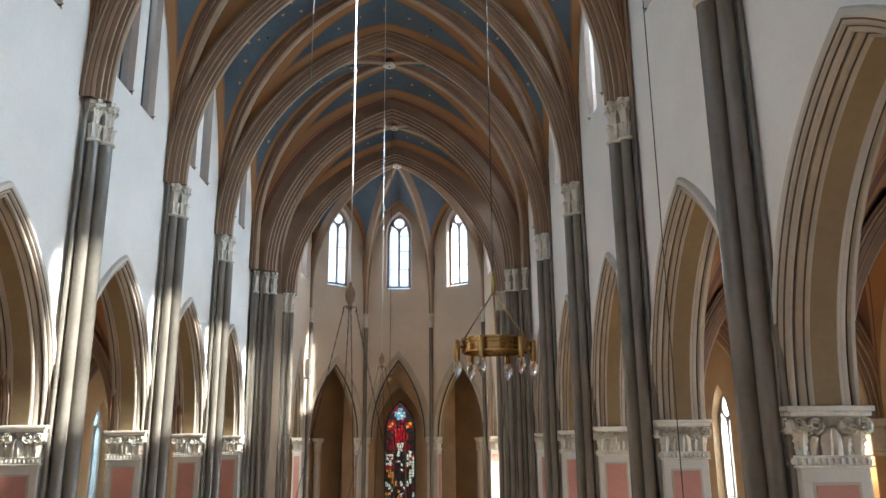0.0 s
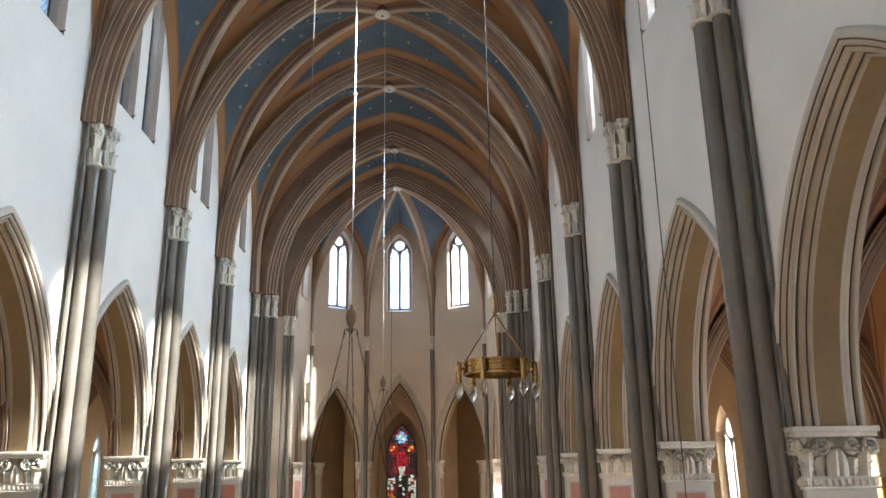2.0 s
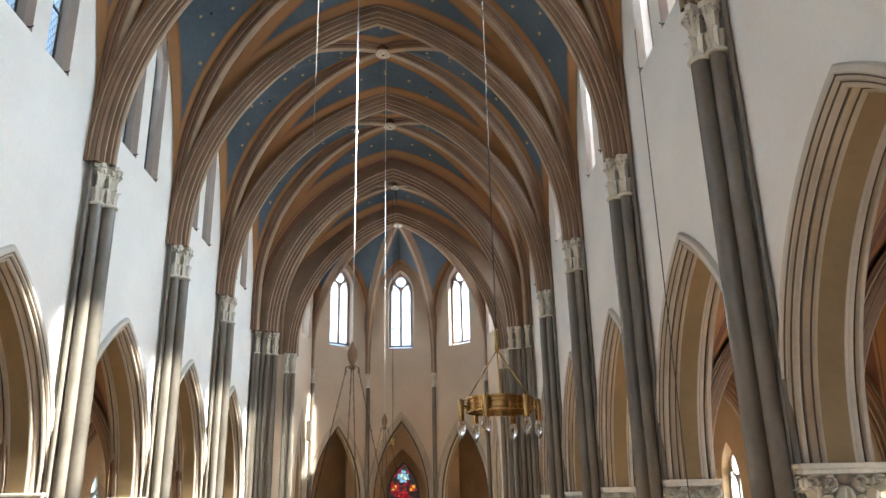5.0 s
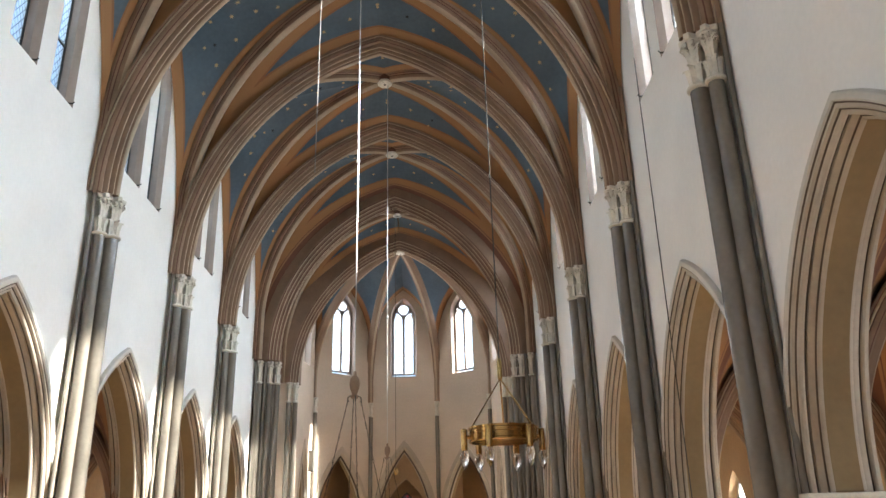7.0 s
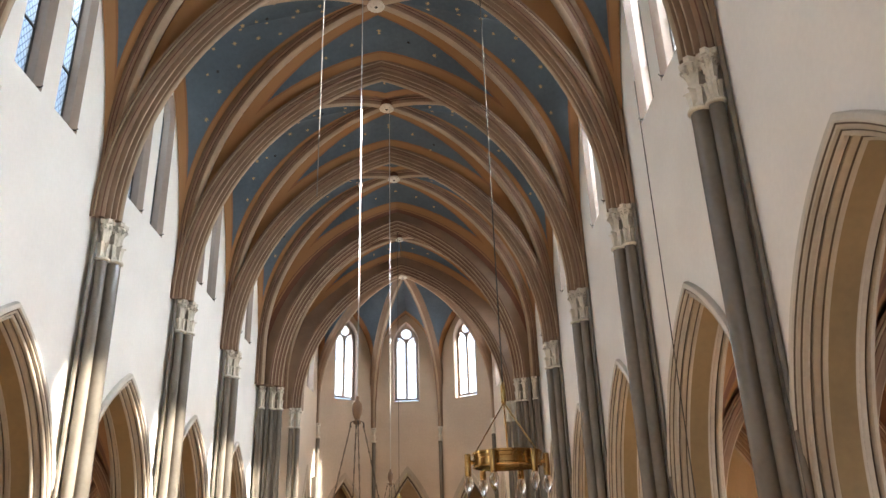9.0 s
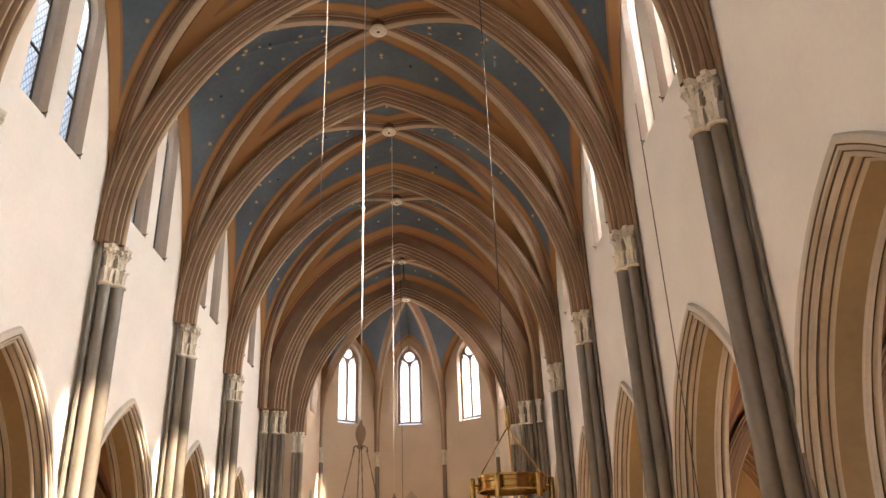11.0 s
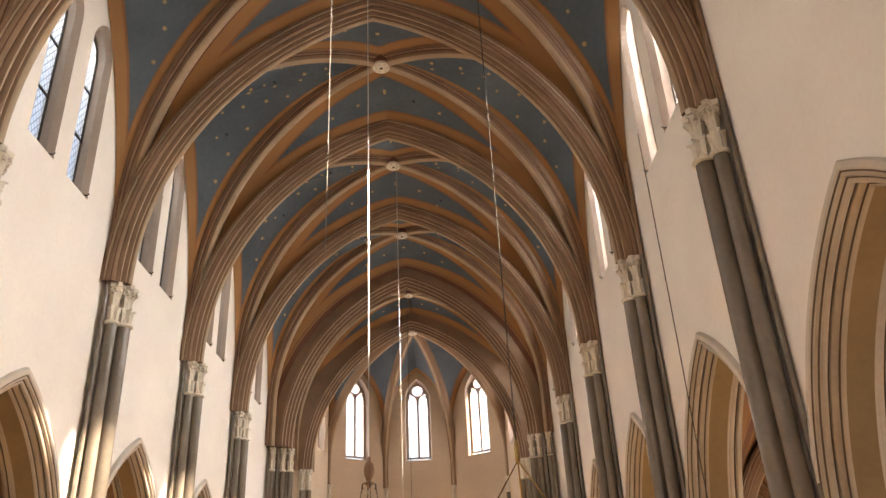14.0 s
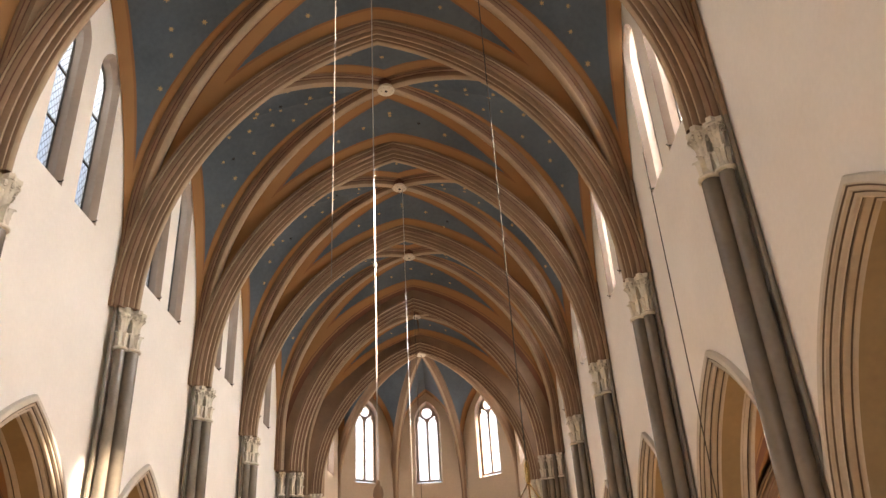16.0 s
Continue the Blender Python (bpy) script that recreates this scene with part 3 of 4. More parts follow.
def vault_bay(xm, ym, hx, hy, zs, trans, wallrib, boss, paint, stars=None, holes=None, nu=22, nv=10, dstilt=1.3):
    """Four painted cells over a bay. trans, wallrib: (half span, rise, stilt); boss: rise of the diagonals."""
    bm = bmesh.new()
    lay = bm.verts.layers.float_vector.new("rim")
    ta, tr, ts = trans
    wa, wr, ws = wallrib
    diag = height_curve(1.0, boss / math.hypot(hx, hy), dstilt / math.hypot(hx, hy))
    tcur, wcur = height_curve(ta, tr, ts), height_curve(wa, wr, ws)
    for sx in (-1, 1):
        for sy in (-1, 1):
            for kind in ("t", "w"):
                rows = []
                for i in range(nu + 1):
                    f = math.sin(math.pi / 2 * (i / nu)) if i < nu else 1.0
                    d = diag(f)
                    dp = Vector((xm + sx * hx * d, ym + sy * hy * d, zs + boss * f))
                    if kind == "t":
                        ep = Vector((xm + sx * tcur(f), ym + sy * hy, zs + tr * f))
                    else:
                        ep = Vector((xm + sx * hx, ym + sy * wcur(f), zs + wr * f))
                    ln = (ep - dp).length
                    row = []
                    for j in range(nv + 1):
                        v = j / nv
                        p = dp.lerp(ep, v)
                        p.z += 0.10 * math.sin(math.pi * v) * min(1, ln / 2)
                        vert = bm.verts.new(p)
                        vert[lay] = (v * ln, (1 - v) * ln + (0.25 if kind == "w" else 0.0), 0)
                        row.append(vert)
                    rows.append(row)
                for a, b in zip(rows, rows[1:]):
                    for j in range(nv):
                        try:
                            bm.faces.new((a[j], a[j + 1], b[j + 1], b[j]))
                        except ValueError:
                            pass
                if stars is not None:
                    last = rows[2][nv // 2].co
                    for i in range(3, nu + 1):
                        ln = (rows[i][0].co - rows[i][-1].co).length
                        many = int((ln - 1.1) / 0.62)
                        if ln < 1.5 or (rows[i][nv // 2].co - last).length < 0.62:
                            continue
                        last = rows[i][nv // 2].co
                        for s in range(max(1, many)):
                            v = (0.70 + (ln - 1.4) * ((s + 0.5 + random.uniform(-0.12, 0.12)) / max(1, many))) / ln
                            j = min(nv - 1, int(v * nv))
                            q = v * nv - j
                            up = rows[min(nu, i + 1)]
                            lo = rows[i - 1]
                            p = rows[i][j].co.lerp(rows[i][j + 1].co, q)
                            nr = (rows[i][j + 1].co - rows[i][j].co).cross(up[j].co - lo[j].co).normalized()
                            if nr.z > 0:
                                nr = -nr
                            if len(stars.verts) % 108 == 96 and holes is not None:
                                star_mesh_into(holes, p + nr * 0.012, nr, 0.055)
                                star_mesh_into(stars, p + nr * 0.008 + (rows[i][j + 1].co - rows[i][j].co).normalized() * 0.25, nr, 0.05)
                            else:
                                star_mesh_into(stars, p + nr * 0.010, nr, random.uniform(0.052, 0.070))
    return bm


ZS = CAP_TOP
TRANS_A, TRANS_RISE = 4.28, 17.93 - ZS
T_C, T_R = centre_of(TRANS_A, TRANS_RISE)
TRANS_WEB = (4.60, TRANS_RISE + 0.36, 0.0)
WALL_WEB = (2.10, 5.35, 0.0)
BOSS_RISE = 18.70 - ZS
star_bm, hole_bm = bmesh.new(), bmesh.new()
vault = bmesh.new()
vlay = vault.verts.layers.float_vector.new("rim")


def join_into(dst, src):
    me = bpy.data.meshes.new("joined")
    src.to_mesh(me)
    src.free()
    dst.from_mesh(me)
    bpy.data.meshes.remove(me)


for k in range(-4, 3):
    join_into(vault, vault_bay(0, BAY * k + BAY / 2, 4.71, BAY / 2, ZS, TRANS_WEB, WALL_WEB, BOSS_RISE, BLUE, star_bm, hole_bm))
CH0, CH1 = 13.55, 17.35
join_into(vault, vault_bay(0, (CH0 + CH1) / 2, 4.71, (CH1 - CH0) / 2, ZS, (4.5, TRANS_RISE + 0.2, 0.0), (1.8, 5.35, 0.0), BOSS_RISE - 0.3, BLUE, star_bm, hole_bm))
ceiling = tagged(new("ceiling", mesh_of("ceiling", vault, BLUE, True)), "blue painted rib vault with ochre borders", "ceiling", kind="structure")
part("painted_stars", star_bm, GOLD, ceiling, "small dull gold painted stars")
part("vent_holes", hole_bm, HOLE, ceiling, "small black vent holes")


def transverse_profile(w, d):
    """(side, outward, material) of a moulded rib: two pale rolls, red-brown hollows, flat flanks."""
    half = [(0.50, 1.0), (0.505, 0.95), (0.49, 0.91), (0.465, 0.90), (0.49, 0.88), (0.505, 0.84), (0.49, 0.79), (0.465, 0.78), (0.49, 0.76), (0.50, 0.66), (0.485, 0.60), (0.47, 0.56), (0.445, 0.50), (0.40, 0.47), (0.365, 0.48), (0.355, 0.52), (0.335, 0.50),
            (0.335, 0.36), (0.315, 0.30), (0.27, 0.28), (0.235, 0.31), (0.225, 0.35), (0.205, 0.33), (0.205, 0.20), (0.185, 0.14), (0.15, 0.125),
            (0.125, 0.15), (0.118, 0.17), (0.105, 0.155), (0.10, 0.06), (0.075, 0.01), (0.04, -0.012), (0.0, -0.02)]
    half = [(s * w, q * d) for s, q in half]
    mats = [0, 0, 2, 2, 1, 1, 2, 2, 0, 0, 2, 0, 0, 0, 0, 2, 0, 0, 1, 1, 0, 2, 0, 0, 1, 1, 0, 2, 0, 1, 1, 1]
    prof = half + [(-s, q) for s, q in half[-2::-1]]
    return prof, mats + mats[::-1]


RIBMATS = [RIB, RIBLIGHT, RIBRED]
prof, mats = transverse_profile(0.53, 0.46)
rib = thing("transverse_rib", "moulded buff and red-brown transverse vault rib", "vault rib", (0, 0, 0), "nave transverse ribs")
for name, i, j in (("side_moulding", 0, 27), ("centre_roll", 27, 37), ("side_moulding", 37, 64)):
    swept_part(name, rib, (0, 0, ZS), (1, 0, 0), T_C, T_R, prof[i:j + 1], mats[i:j], RIBMATS, 30)
for k in (-3, -2, -1, 1, 2):
    copy_thing(rib, pose(0, BAY * k, 0))


def diagonal_ribs(ym, hx, hy, zs, rise, w=0.36, d=0.30, stilt=1.3):
    made = []
    for s in (1, -1):
        half = math.hypot(hx, hy)
        c, r = centre_of(half, rise - stilt)
        p2 = [(w * 0.5, d), (w * 0.5, d * 0.62), (w * 0.47, d * 0.55), (w * 0.43, d * 0.50), (w * 0.32, d * 0.44), (w * 0.30, d * 0.38), (w * 0.29, d * 0.20),
              (w * 0.24, d * 0.10), (w * 0.16, d * 0.03), (w * 0.08, 0.0), (0, -0.008)]
        p2 += [(-a, b) for a, b in p2[-2::-1]]
        m2 = [0, 0, 2, 0, 2, 0, 0, 1, 1, 1]
        m2 += m2[::-1]
        t = thing("diagonal_rib", "slender buff diagonal vault rib", "vault rib", (0, 0, 0), "nave diagonal ribs")
        for name, i, j in (("side_moulding", 0, 5), ("centre_roll", 5, 15), ("side_moulding", 15, 20)):
            swept_part(name, t, (0, ym, zs), (hx, s * hy, 0), c, r, p2[i:j + 1], m2[i:j], RIBMATS, 26, stilt)
        made.append(t)
    return made


DIAG_RISE = 18.50 - ZS
pair = diagonal_ribs(BAY / 2, 4.45, BAY / 2 - 0.12, ZS, DIAG_RISE)
for k in (-4, -3, -2, -1, 1, 2):
    for r in pair:
        copy_thing(r, pose(0, BAY * k, 0))
diagonal_ribs((CH0 + CH1) / 2, 4.40, (CH1 - CH0) / 2 - 0.1, ZS, DIAG_RISE - 0.3)


def roof_boss(x, y, z, r=0.21):
    t = thing("roof_boss", "pale carved round boss at the ribs' crossing", "boss", (x, y, z), "vault bosses")
    bm = bmesh.new()
    lathe(bm, [(r * 1.05, 0.06), (r * 1.15, 0.12), (r * 1.02, 0.20), (r * 1.02, 0.34), (r * 1.16, 0.36), (r * 1.16, 0.44)], 20)
    part("drum", bm, RIBRED, t, "red-brown drum", True)
    bm = bmesh.new()
    lathe(bm, [(r * 0.55, -0.012), (r * 0.72, 0.0), (r * 0.95, -0.006), (r * 1.0, 0.02), (r * 0.98, 0.06)], 24)
    part("disc", bm, CARVED, t, "pale carved disc", True)
    for k in range(6):
        bm = bmesh.new()
        a = math.pi * k / 3
        lathe(bm, [(0.012, -0.028), (0.032, -0.02), (0.04, 0.0)], 8, r * 0.62 * math.cos(a), r * 0.62 * math.sin(a))
        part("petal", bm, CARVED, t)
    bm = bmesh.new()
    lathe(bm, [(0.02, -0.035), (0.035, -0.02), (0.04, 0.0)], 10)
    part("hook_plate", bm, IRON, t, "dark iron hook plate")
    return t


base = roof_boss(0, BAY / 2, 18.47)
for k in (-4, -3, -2, -1, 1, 2):
    copy_thing(base, pose(0, BAY * k + BAY / 2, 18.47))
roof_boss(0, (CH0 + CH1) / 2, 18.17, 0.16)


# ---- chancel arch, apse arch ----
def broad_arch(name, y0, y1, a, apex, label):
    t = thing(name, label, "arch", (0, 0, 0), "chancel arches")
    c, r = centre_of(a, apex - ZS)
    n = 4
    q = (y1 - y0) / (2 * n)
    for side in (1, -1):
        for k in range(n):
            s0, step = q * k, 0.36 / n
            d0 = step * (n - 1 - k)
            prof = [(s0, d0 + step), (s0 + q * 0.05, d0 + step * 0.45), (s0 + q * 0.15, d0 + 0.01), (s0 + q * 0.40, d0 - 0.015), (s0 + q * 0.65, d0 + 0.0), (s0 + q * 0.75, d0 + 0.035), (s0 + q, d0 + 0.02)]
            if side < 0:
                prof = [((y1 - y0) - s, d) for s, d in prof]
            swept_part("order", t, (0, y0, ZS), (1, 0, 0), c, r, prof, [0, 2, 1, 1, 2, 0], RIBMATS, 28)
    swept_part("soffit", t, (0, y0, ZS), (1, 0, 0), c, r, [(q * n - 0.04, 0.14), (q * n - 0.03, 0.02), (q * n + 0.03, 0.02), (q * n + 0.04, 0.14)], [0, 0, 0], RIBMATS, 28)
    return t


broad_arch("chancel_arch", 13.0, 13.75, 3.92, 17.62, "broad many-moulded buff chancel arch")
broad_arch("apse_arch", 17.1, 17.75, 3.92, 17.50, "broad many-moulded buff apse arch")
for sx in (-1, 1):
    for nm, y0, y1 in (("wall_pier_1", 13.38 if sx > 0 else 13.72, 14.0), ("wall_pier_2", 17.28, 17.86)):
        bm = bmesh.new()
        box(bm, sx * 4.06, sx * 4.745, y0, y1, 0, 18.0)
        structure(nm, bm, APSEWALL, "plastered pier below the chancel arches", "wall")
# gable above each chancel arch
for nm, y0, y1, a, apex in (("wall_gable_1", 13.12, 13.70, 4.22, 17.93), ("wall_gable_2", 17.22, 17.70, 4.22, 17.81)):
    bm = bmesh.new()
    c, r = centre_of(a, apex - ZS)
    panel(bm, (0, y0, 0), (1, 0, 0), (0, 0, 1), [(-4.74, 20.4), (-4.74, ZS)] + [(x, ZS + z) for x, z in arc(c, r, 20)] + [(4.74, ZS), (4.74, 20.4)], [], (0, y1 - y0, 0))
    structure(nm, bm, [RIB, RIB], "plain brown wall above the chancel arch", "wall")


# ---- aisles ----
def two_light_holes(cu, w, v0, v1, grow=0.0):
    """Two lancets and a round light above them."""
    r = w * 0.245 + grow * 0.5
    top = v1 - 0.10
    return [lancet(cu - w * 0.25, w * 0.395 + grow, v0 + 0.05, top - r * 1.9, 6), lancet(cu + w * 0.25, w * 0.395 + grow, v0 + 0.05, top - r * 1.9, 6), circle(cu, top - r, r)]\
        + [circle(cu + q * w * 0.33, top - r * 1.93, w * 0.065, 10) for q in (-1, 1)]


def two_light_window(name, w, h, label, mat_frame, glass_mat, group):
    """Local x across, z up from the sill, y outwards."""
    t = thing(name, label, "window", (0, 0, 0), group, "structure")
    holes = two_light_holes(0, w, 0, h)
    bm = bmesh.new()
    panel(bm, (0, -0.05, 0), (1, 0, 0), (0, 0, 1), lancet(0, w * 1.08, -0.02, h * 1.01, 8, w * 0.9), [(q, q) for q in holes], (0, 0.10, 0), (0, 0, 0))
    part("tracery", bm, mat_frame, t)
    for q in holes:
        bm = bmesh.new()
        bm.faces.new([bm.verts.new((u, 0, v)) for u, v in q])
        part("pane", bm, glass_mat, t).visible_shadow = False
    for f in (0.25, 0.5, 0.72):
        bm = bmesh.new()
        box(bm, -w * 0.47, w * 0.47, -0.02, 0.0, h * f - 0.012, h * f + 0.012)
        part("saddle_bar", bm, IRON, t)
    return t


AISLE_MID, AISLE_HX = (5.40 + AISLE) / 2, (AISLE - 5.40) / 2
number = count
for sx in (-1, 1):
    bm = bmesh.new()
    hole = (lancet(0, 1.16, 2.4, 7.66, 8, 1.03), lancet(0, 1.06, 2.5, 7.55, 8, 0.95))
    for k in range(-4, 3):
        y0 = BAY * k
        shift = [[(u + y0 + BAY / 2, v) for u, v in q] for q in hole]
        panel(bm, (sx * AISLE, 0, 0), (0, 1, 0), (0, 0, 1), [(y0, 0), (y0 + BAY, 0), (y0 + BAY, 10.6), (y0, 10.6)], [(shift[0], shift[1])], (sx * 0.30, 0, 0), (0, 0, 0))
    panel(bm, (sx * HALF, 13.3, 0), (sx, 0, 0), (0, 0, 1), [(0, 0), (4.1, 0), (4.1, 10.6), (0, 10.6)], [], (0, 0.4, 0))
    structure("wall_aisle_north" if sx < 0 else "wall_aisle_south", bm, [OCHRE, TRIM], "ochre painted aisle wall with pointed windows", "wall")
    av = bmesh.new()
    av.verts.layers.float_vector.new("rim")
    for k in range(-4, 3):
        join_into(av, vault_bay(sx * AISLE_MID, BAY * k + BAY / 2, AISLE_HX, BAY / 2, SPRING, (AISLE_HX - 0.05, 2.75, 0.5), (1.95, 3.2, 0.0), 3.35, AISLECELL, nu=12, nv=6, dstilt=0.3))
    tagged(new("ceiling", mesh_of("ceiling", av, AISLECELL, True)), "rust and ochre painted aisle vault", "ceiling", kind="structure")
    bm = bmesh.new()
    c, r = centre_of(AISLE_HX - 0.12, 2.45)
    prof, mats = transverse_profile(0.50, 0.34)
    sweep_arch(bm, (sx * AISLE_MID, 0, SPRING), (1, 0, 0), c, r, prof, 16, mats)
    rib = tagged(new("aisle_rib", mesh_of("aisle_rib", bm, RIBMATS, True)), "moulded buff aisle vault rib", "vault rib", "aisle ribs")
    for k in (-3, -2, -1, 1, 2):
        copy_thing(rib, pose(0, BAY * k, 0))
    for k in range(-4, 3):
        number += 1
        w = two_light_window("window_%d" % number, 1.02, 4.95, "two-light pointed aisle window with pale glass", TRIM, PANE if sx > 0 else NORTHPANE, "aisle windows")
        w.matrix_world = pose(sx * (AISLE + 0.22), BAY * k + BAY / 2, 2.55, 0, 0, -90 if sx > 0 else 90)
        window_light(sx * (AISLE + 1.3), BAY * k + BAY / 2, 6.0, (-sx, 0, -0.8), 1.1, 3.2, 46 if sx > 0 else 12)
    for k in range(-3, 3):
        t = thing("aisle_respond", "ochre aisle wall pilaster with carved capital", "pilaster", (sx * (AISLE - 0.12), BAY * k, 0), "aisle responds")
        bm = bmesh.new()
        box(bm, -0.12, 0.12, -0.22, 0.22, 0, 6.05, 0.02)
        part("body", bm, OCHRE, t)
        bm = bmesh.new()
        box(bm, -0.16, 0.12, -0.27, 0.27, 6.05, 6.12, 0.015)
        box(bm, -0.14, 0.12, -0.24, 0.24, 6.12, 6.50, 0.03)
        box(bm, -0.20, 0.12, -0.32, 0.32, 6.50, 6.62, 0.02)
        part("capital", bm, CARVED, t)

# ---- apse ----
APSE = [(-3.98, 17.75), (-3.78, 20.75), (-1.50, 22.42), (1.50, 22.42), (3.78, 20.75), (3.98, 17.75)]
APSE_BOSS = Vector((0.0, 18.95, 17.95))
APSE_ZS = 12.07
cells = bmesh.new()
rim = cells.verts.layers.float_vector.new("rim")
for i in range(5):
    a, b = Vector((*APSE[i], 0)), Vector((*APSE[i + 1], 0))
    u = (b - a).normalized()
    out = Vector((-u.y, u.x, 0))
    w = (b - a).length
    mid = w / 2
    ha = min(1.31, w / 2 - 0.12)
    if i in (0, 4):
        ha = 0.95
    rise = 3.55 if i == 2 else 3.28
    c, r = centre_of(ha, rise)
    arch = [(mid + x, SPRING + z) for x, z in arc(c, r - 0.03, 14)]
    outer = [(0, 18.6), (0, SPRING)] + arch + [(w, SPRING), (w, 18.6)]
    holes = [(lancet(mid, 1.16, 13.22, 16.95, 8, 1.0), lancet(mid, 1.02, 13.36, 16.83, 8, 0.9))]
    face = bmesh.new()
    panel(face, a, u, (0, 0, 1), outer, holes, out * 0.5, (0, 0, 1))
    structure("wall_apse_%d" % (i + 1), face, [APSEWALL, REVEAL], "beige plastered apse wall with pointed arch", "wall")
    # arch edge
    bm = bmesh.new()
    prof = [(0.0, 0.16), (-0.03, 0.16), (-0.035, 0.0), (-0.01, -0.02), (0.03, -0.04), (0.10, -0.10), (0.12, -0.17), (0.20, -0.19), (0.40, -0.19), (0.50, -0.03)]
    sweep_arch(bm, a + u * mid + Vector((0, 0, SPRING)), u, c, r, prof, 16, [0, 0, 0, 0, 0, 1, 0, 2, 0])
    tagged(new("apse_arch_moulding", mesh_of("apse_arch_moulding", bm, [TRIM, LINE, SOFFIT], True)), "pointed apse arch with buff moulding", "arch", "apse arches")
    number += 1
    win = two_light_window("window_%d" % number, 0.98, 3.42, "two-light apse window with round light and pale glass", REVEAL, PANE, "apse windows")
    p = a + u * mid + out * 0.30
    win.matrix_world = pose(p.x, p.y, 13.37, 0, 0, math.degrees(math.atan2(u.y, u.x)))
    q = a + u * mid + out * 0.40
    window_light(q.x, q.y, 15.0, -out, 0.85, 3.2, 10)
    # painted cell over this face
    wa, ws, wr = w / 2 - 0.1, 2.6, 17.35 - APSE_ZS
    curve = height_curve(wa, wr, ws)
    for end, corner in ((-1, a), (1, b)):
        flat = Vector((APSE_BOSS.x, APSE_BOSS.y, 0)) - corner
        ribc = height_curve(flat.length, APSE_BOSS.z + 0.2 - APSE_ZS, 0.8)
        rows = []
        for k in range(15):
            f = math.sin(math.pi / 2 * k / 14) if k < 14 else 1.0
            dp = Vector((APSE_BOSS.x, APSE_BOSS.y, 0)) - flat.normalized() * ribc(f)
            dp.z = APSE_ZS + (APSE_BOSS.z + 0.2 - APSE_ZS) * f
            ep = a + u * (mid + end * curve(f))
            ep.z = APSE_ZS + wr * f
            ln = (ep - dp).length
            row = []
            for j in range(7):
                v = j / 6
                vert = cells.verts.new(dp.lerp(ep, v))
                vert[rim] = (v * ln + 0.2, (1 - v) * ln + 0.2, 0)
                row.append(vert)
            rows.append(row)
        for p0, p1 in zip(rows, rows[1:]):
            for j in range(6):
                cells.faces.new((p0[j], p0[j + 1], p1[j + 1], p1[j]))
tagged(new("ceiling", mesh_of("ceiling", cells, BLUE, True)), "blue painted apse vault with ochre borders", "ceiling", kind="structure")

for i, (vx, vy) in enumerate(APSE):
    flat = Vector((APSE_BOSS.x - vx, APSE_BOSS.y - vy, 0))
    ln = flat.length
    d = flat / ln
    side = Vector((-d.y, d.x, 0))
    bm = bmesh.new()
    stilt = 0.8
    c, r = centre_of(ln - 0.1, APSE_BOSS.z - APSE_ZS - stilt)
    p2 = [(0.19, 0.32), (0.19, 0.19), (0.15, 0.15), (0.14, 0.08), (0.09, 0.04), (0.05, 0.01), (0, -0.01)]
    full = p2 + [(-s, q) for s, q in p2[-2::-1]]
    rows = []
    for s, q in full:
        pts = arc(c, r + q, 16, stilt)
        pts = pts[:len(pts) // 2 + 1]
        rows.append([bm.verts.new(Vector((APSE_BOSS.x, APSE_BOSS.y, APSE_ZS)) + d * x + side * s + Vector((0, 0, z))) for x, z in pts])
    for k, (p0, p1) in enumerate(zip(rows, rows[1:])):
        for j in range(len(p0) - 1):
            bm.faces.new((p0[j], p0[j + 1], p1[j + 1], p1[j])).material_index = 1 if k in (5, 6) else 0
    tagged(new("apse_rib", mesh_of("apse_rib", bm, RIBMATS, True)), "slender buff apse vault rib", "vault rib", "apse ribs")
    if 1 <= i <= 4:
        e = d * 0.08
        t = shaft_cluster([(vx + e.x, vy + e.y, 0.085)], "slender grey apse shaft with pale capital", "apse shafts", 11.45, 0.62)
    p = pier(1)
    p.name = "apse_pier"
    out = -d
    sc = 0.62
    p.matrix_basis = Matrix.Translation((vx + out.x * 0.24, vy + out.y * 0.24, 0)) @ pose(0, 0, 0, 0, 0, math.degrees(math.atan2(d.y, d.x)) + 0) @ Matrix.Diagonal((sc, sc * (1.1 if 1 <= i <= 4 else 0.8), 1, 1))
    tagged(p, "narrow apse pier with carved capital", "pier", "apse piers")
roof_boss(APSE_BOSS.x, APSE_BOSS.y, APSE_BOSS.z - 0.05, 0.20)

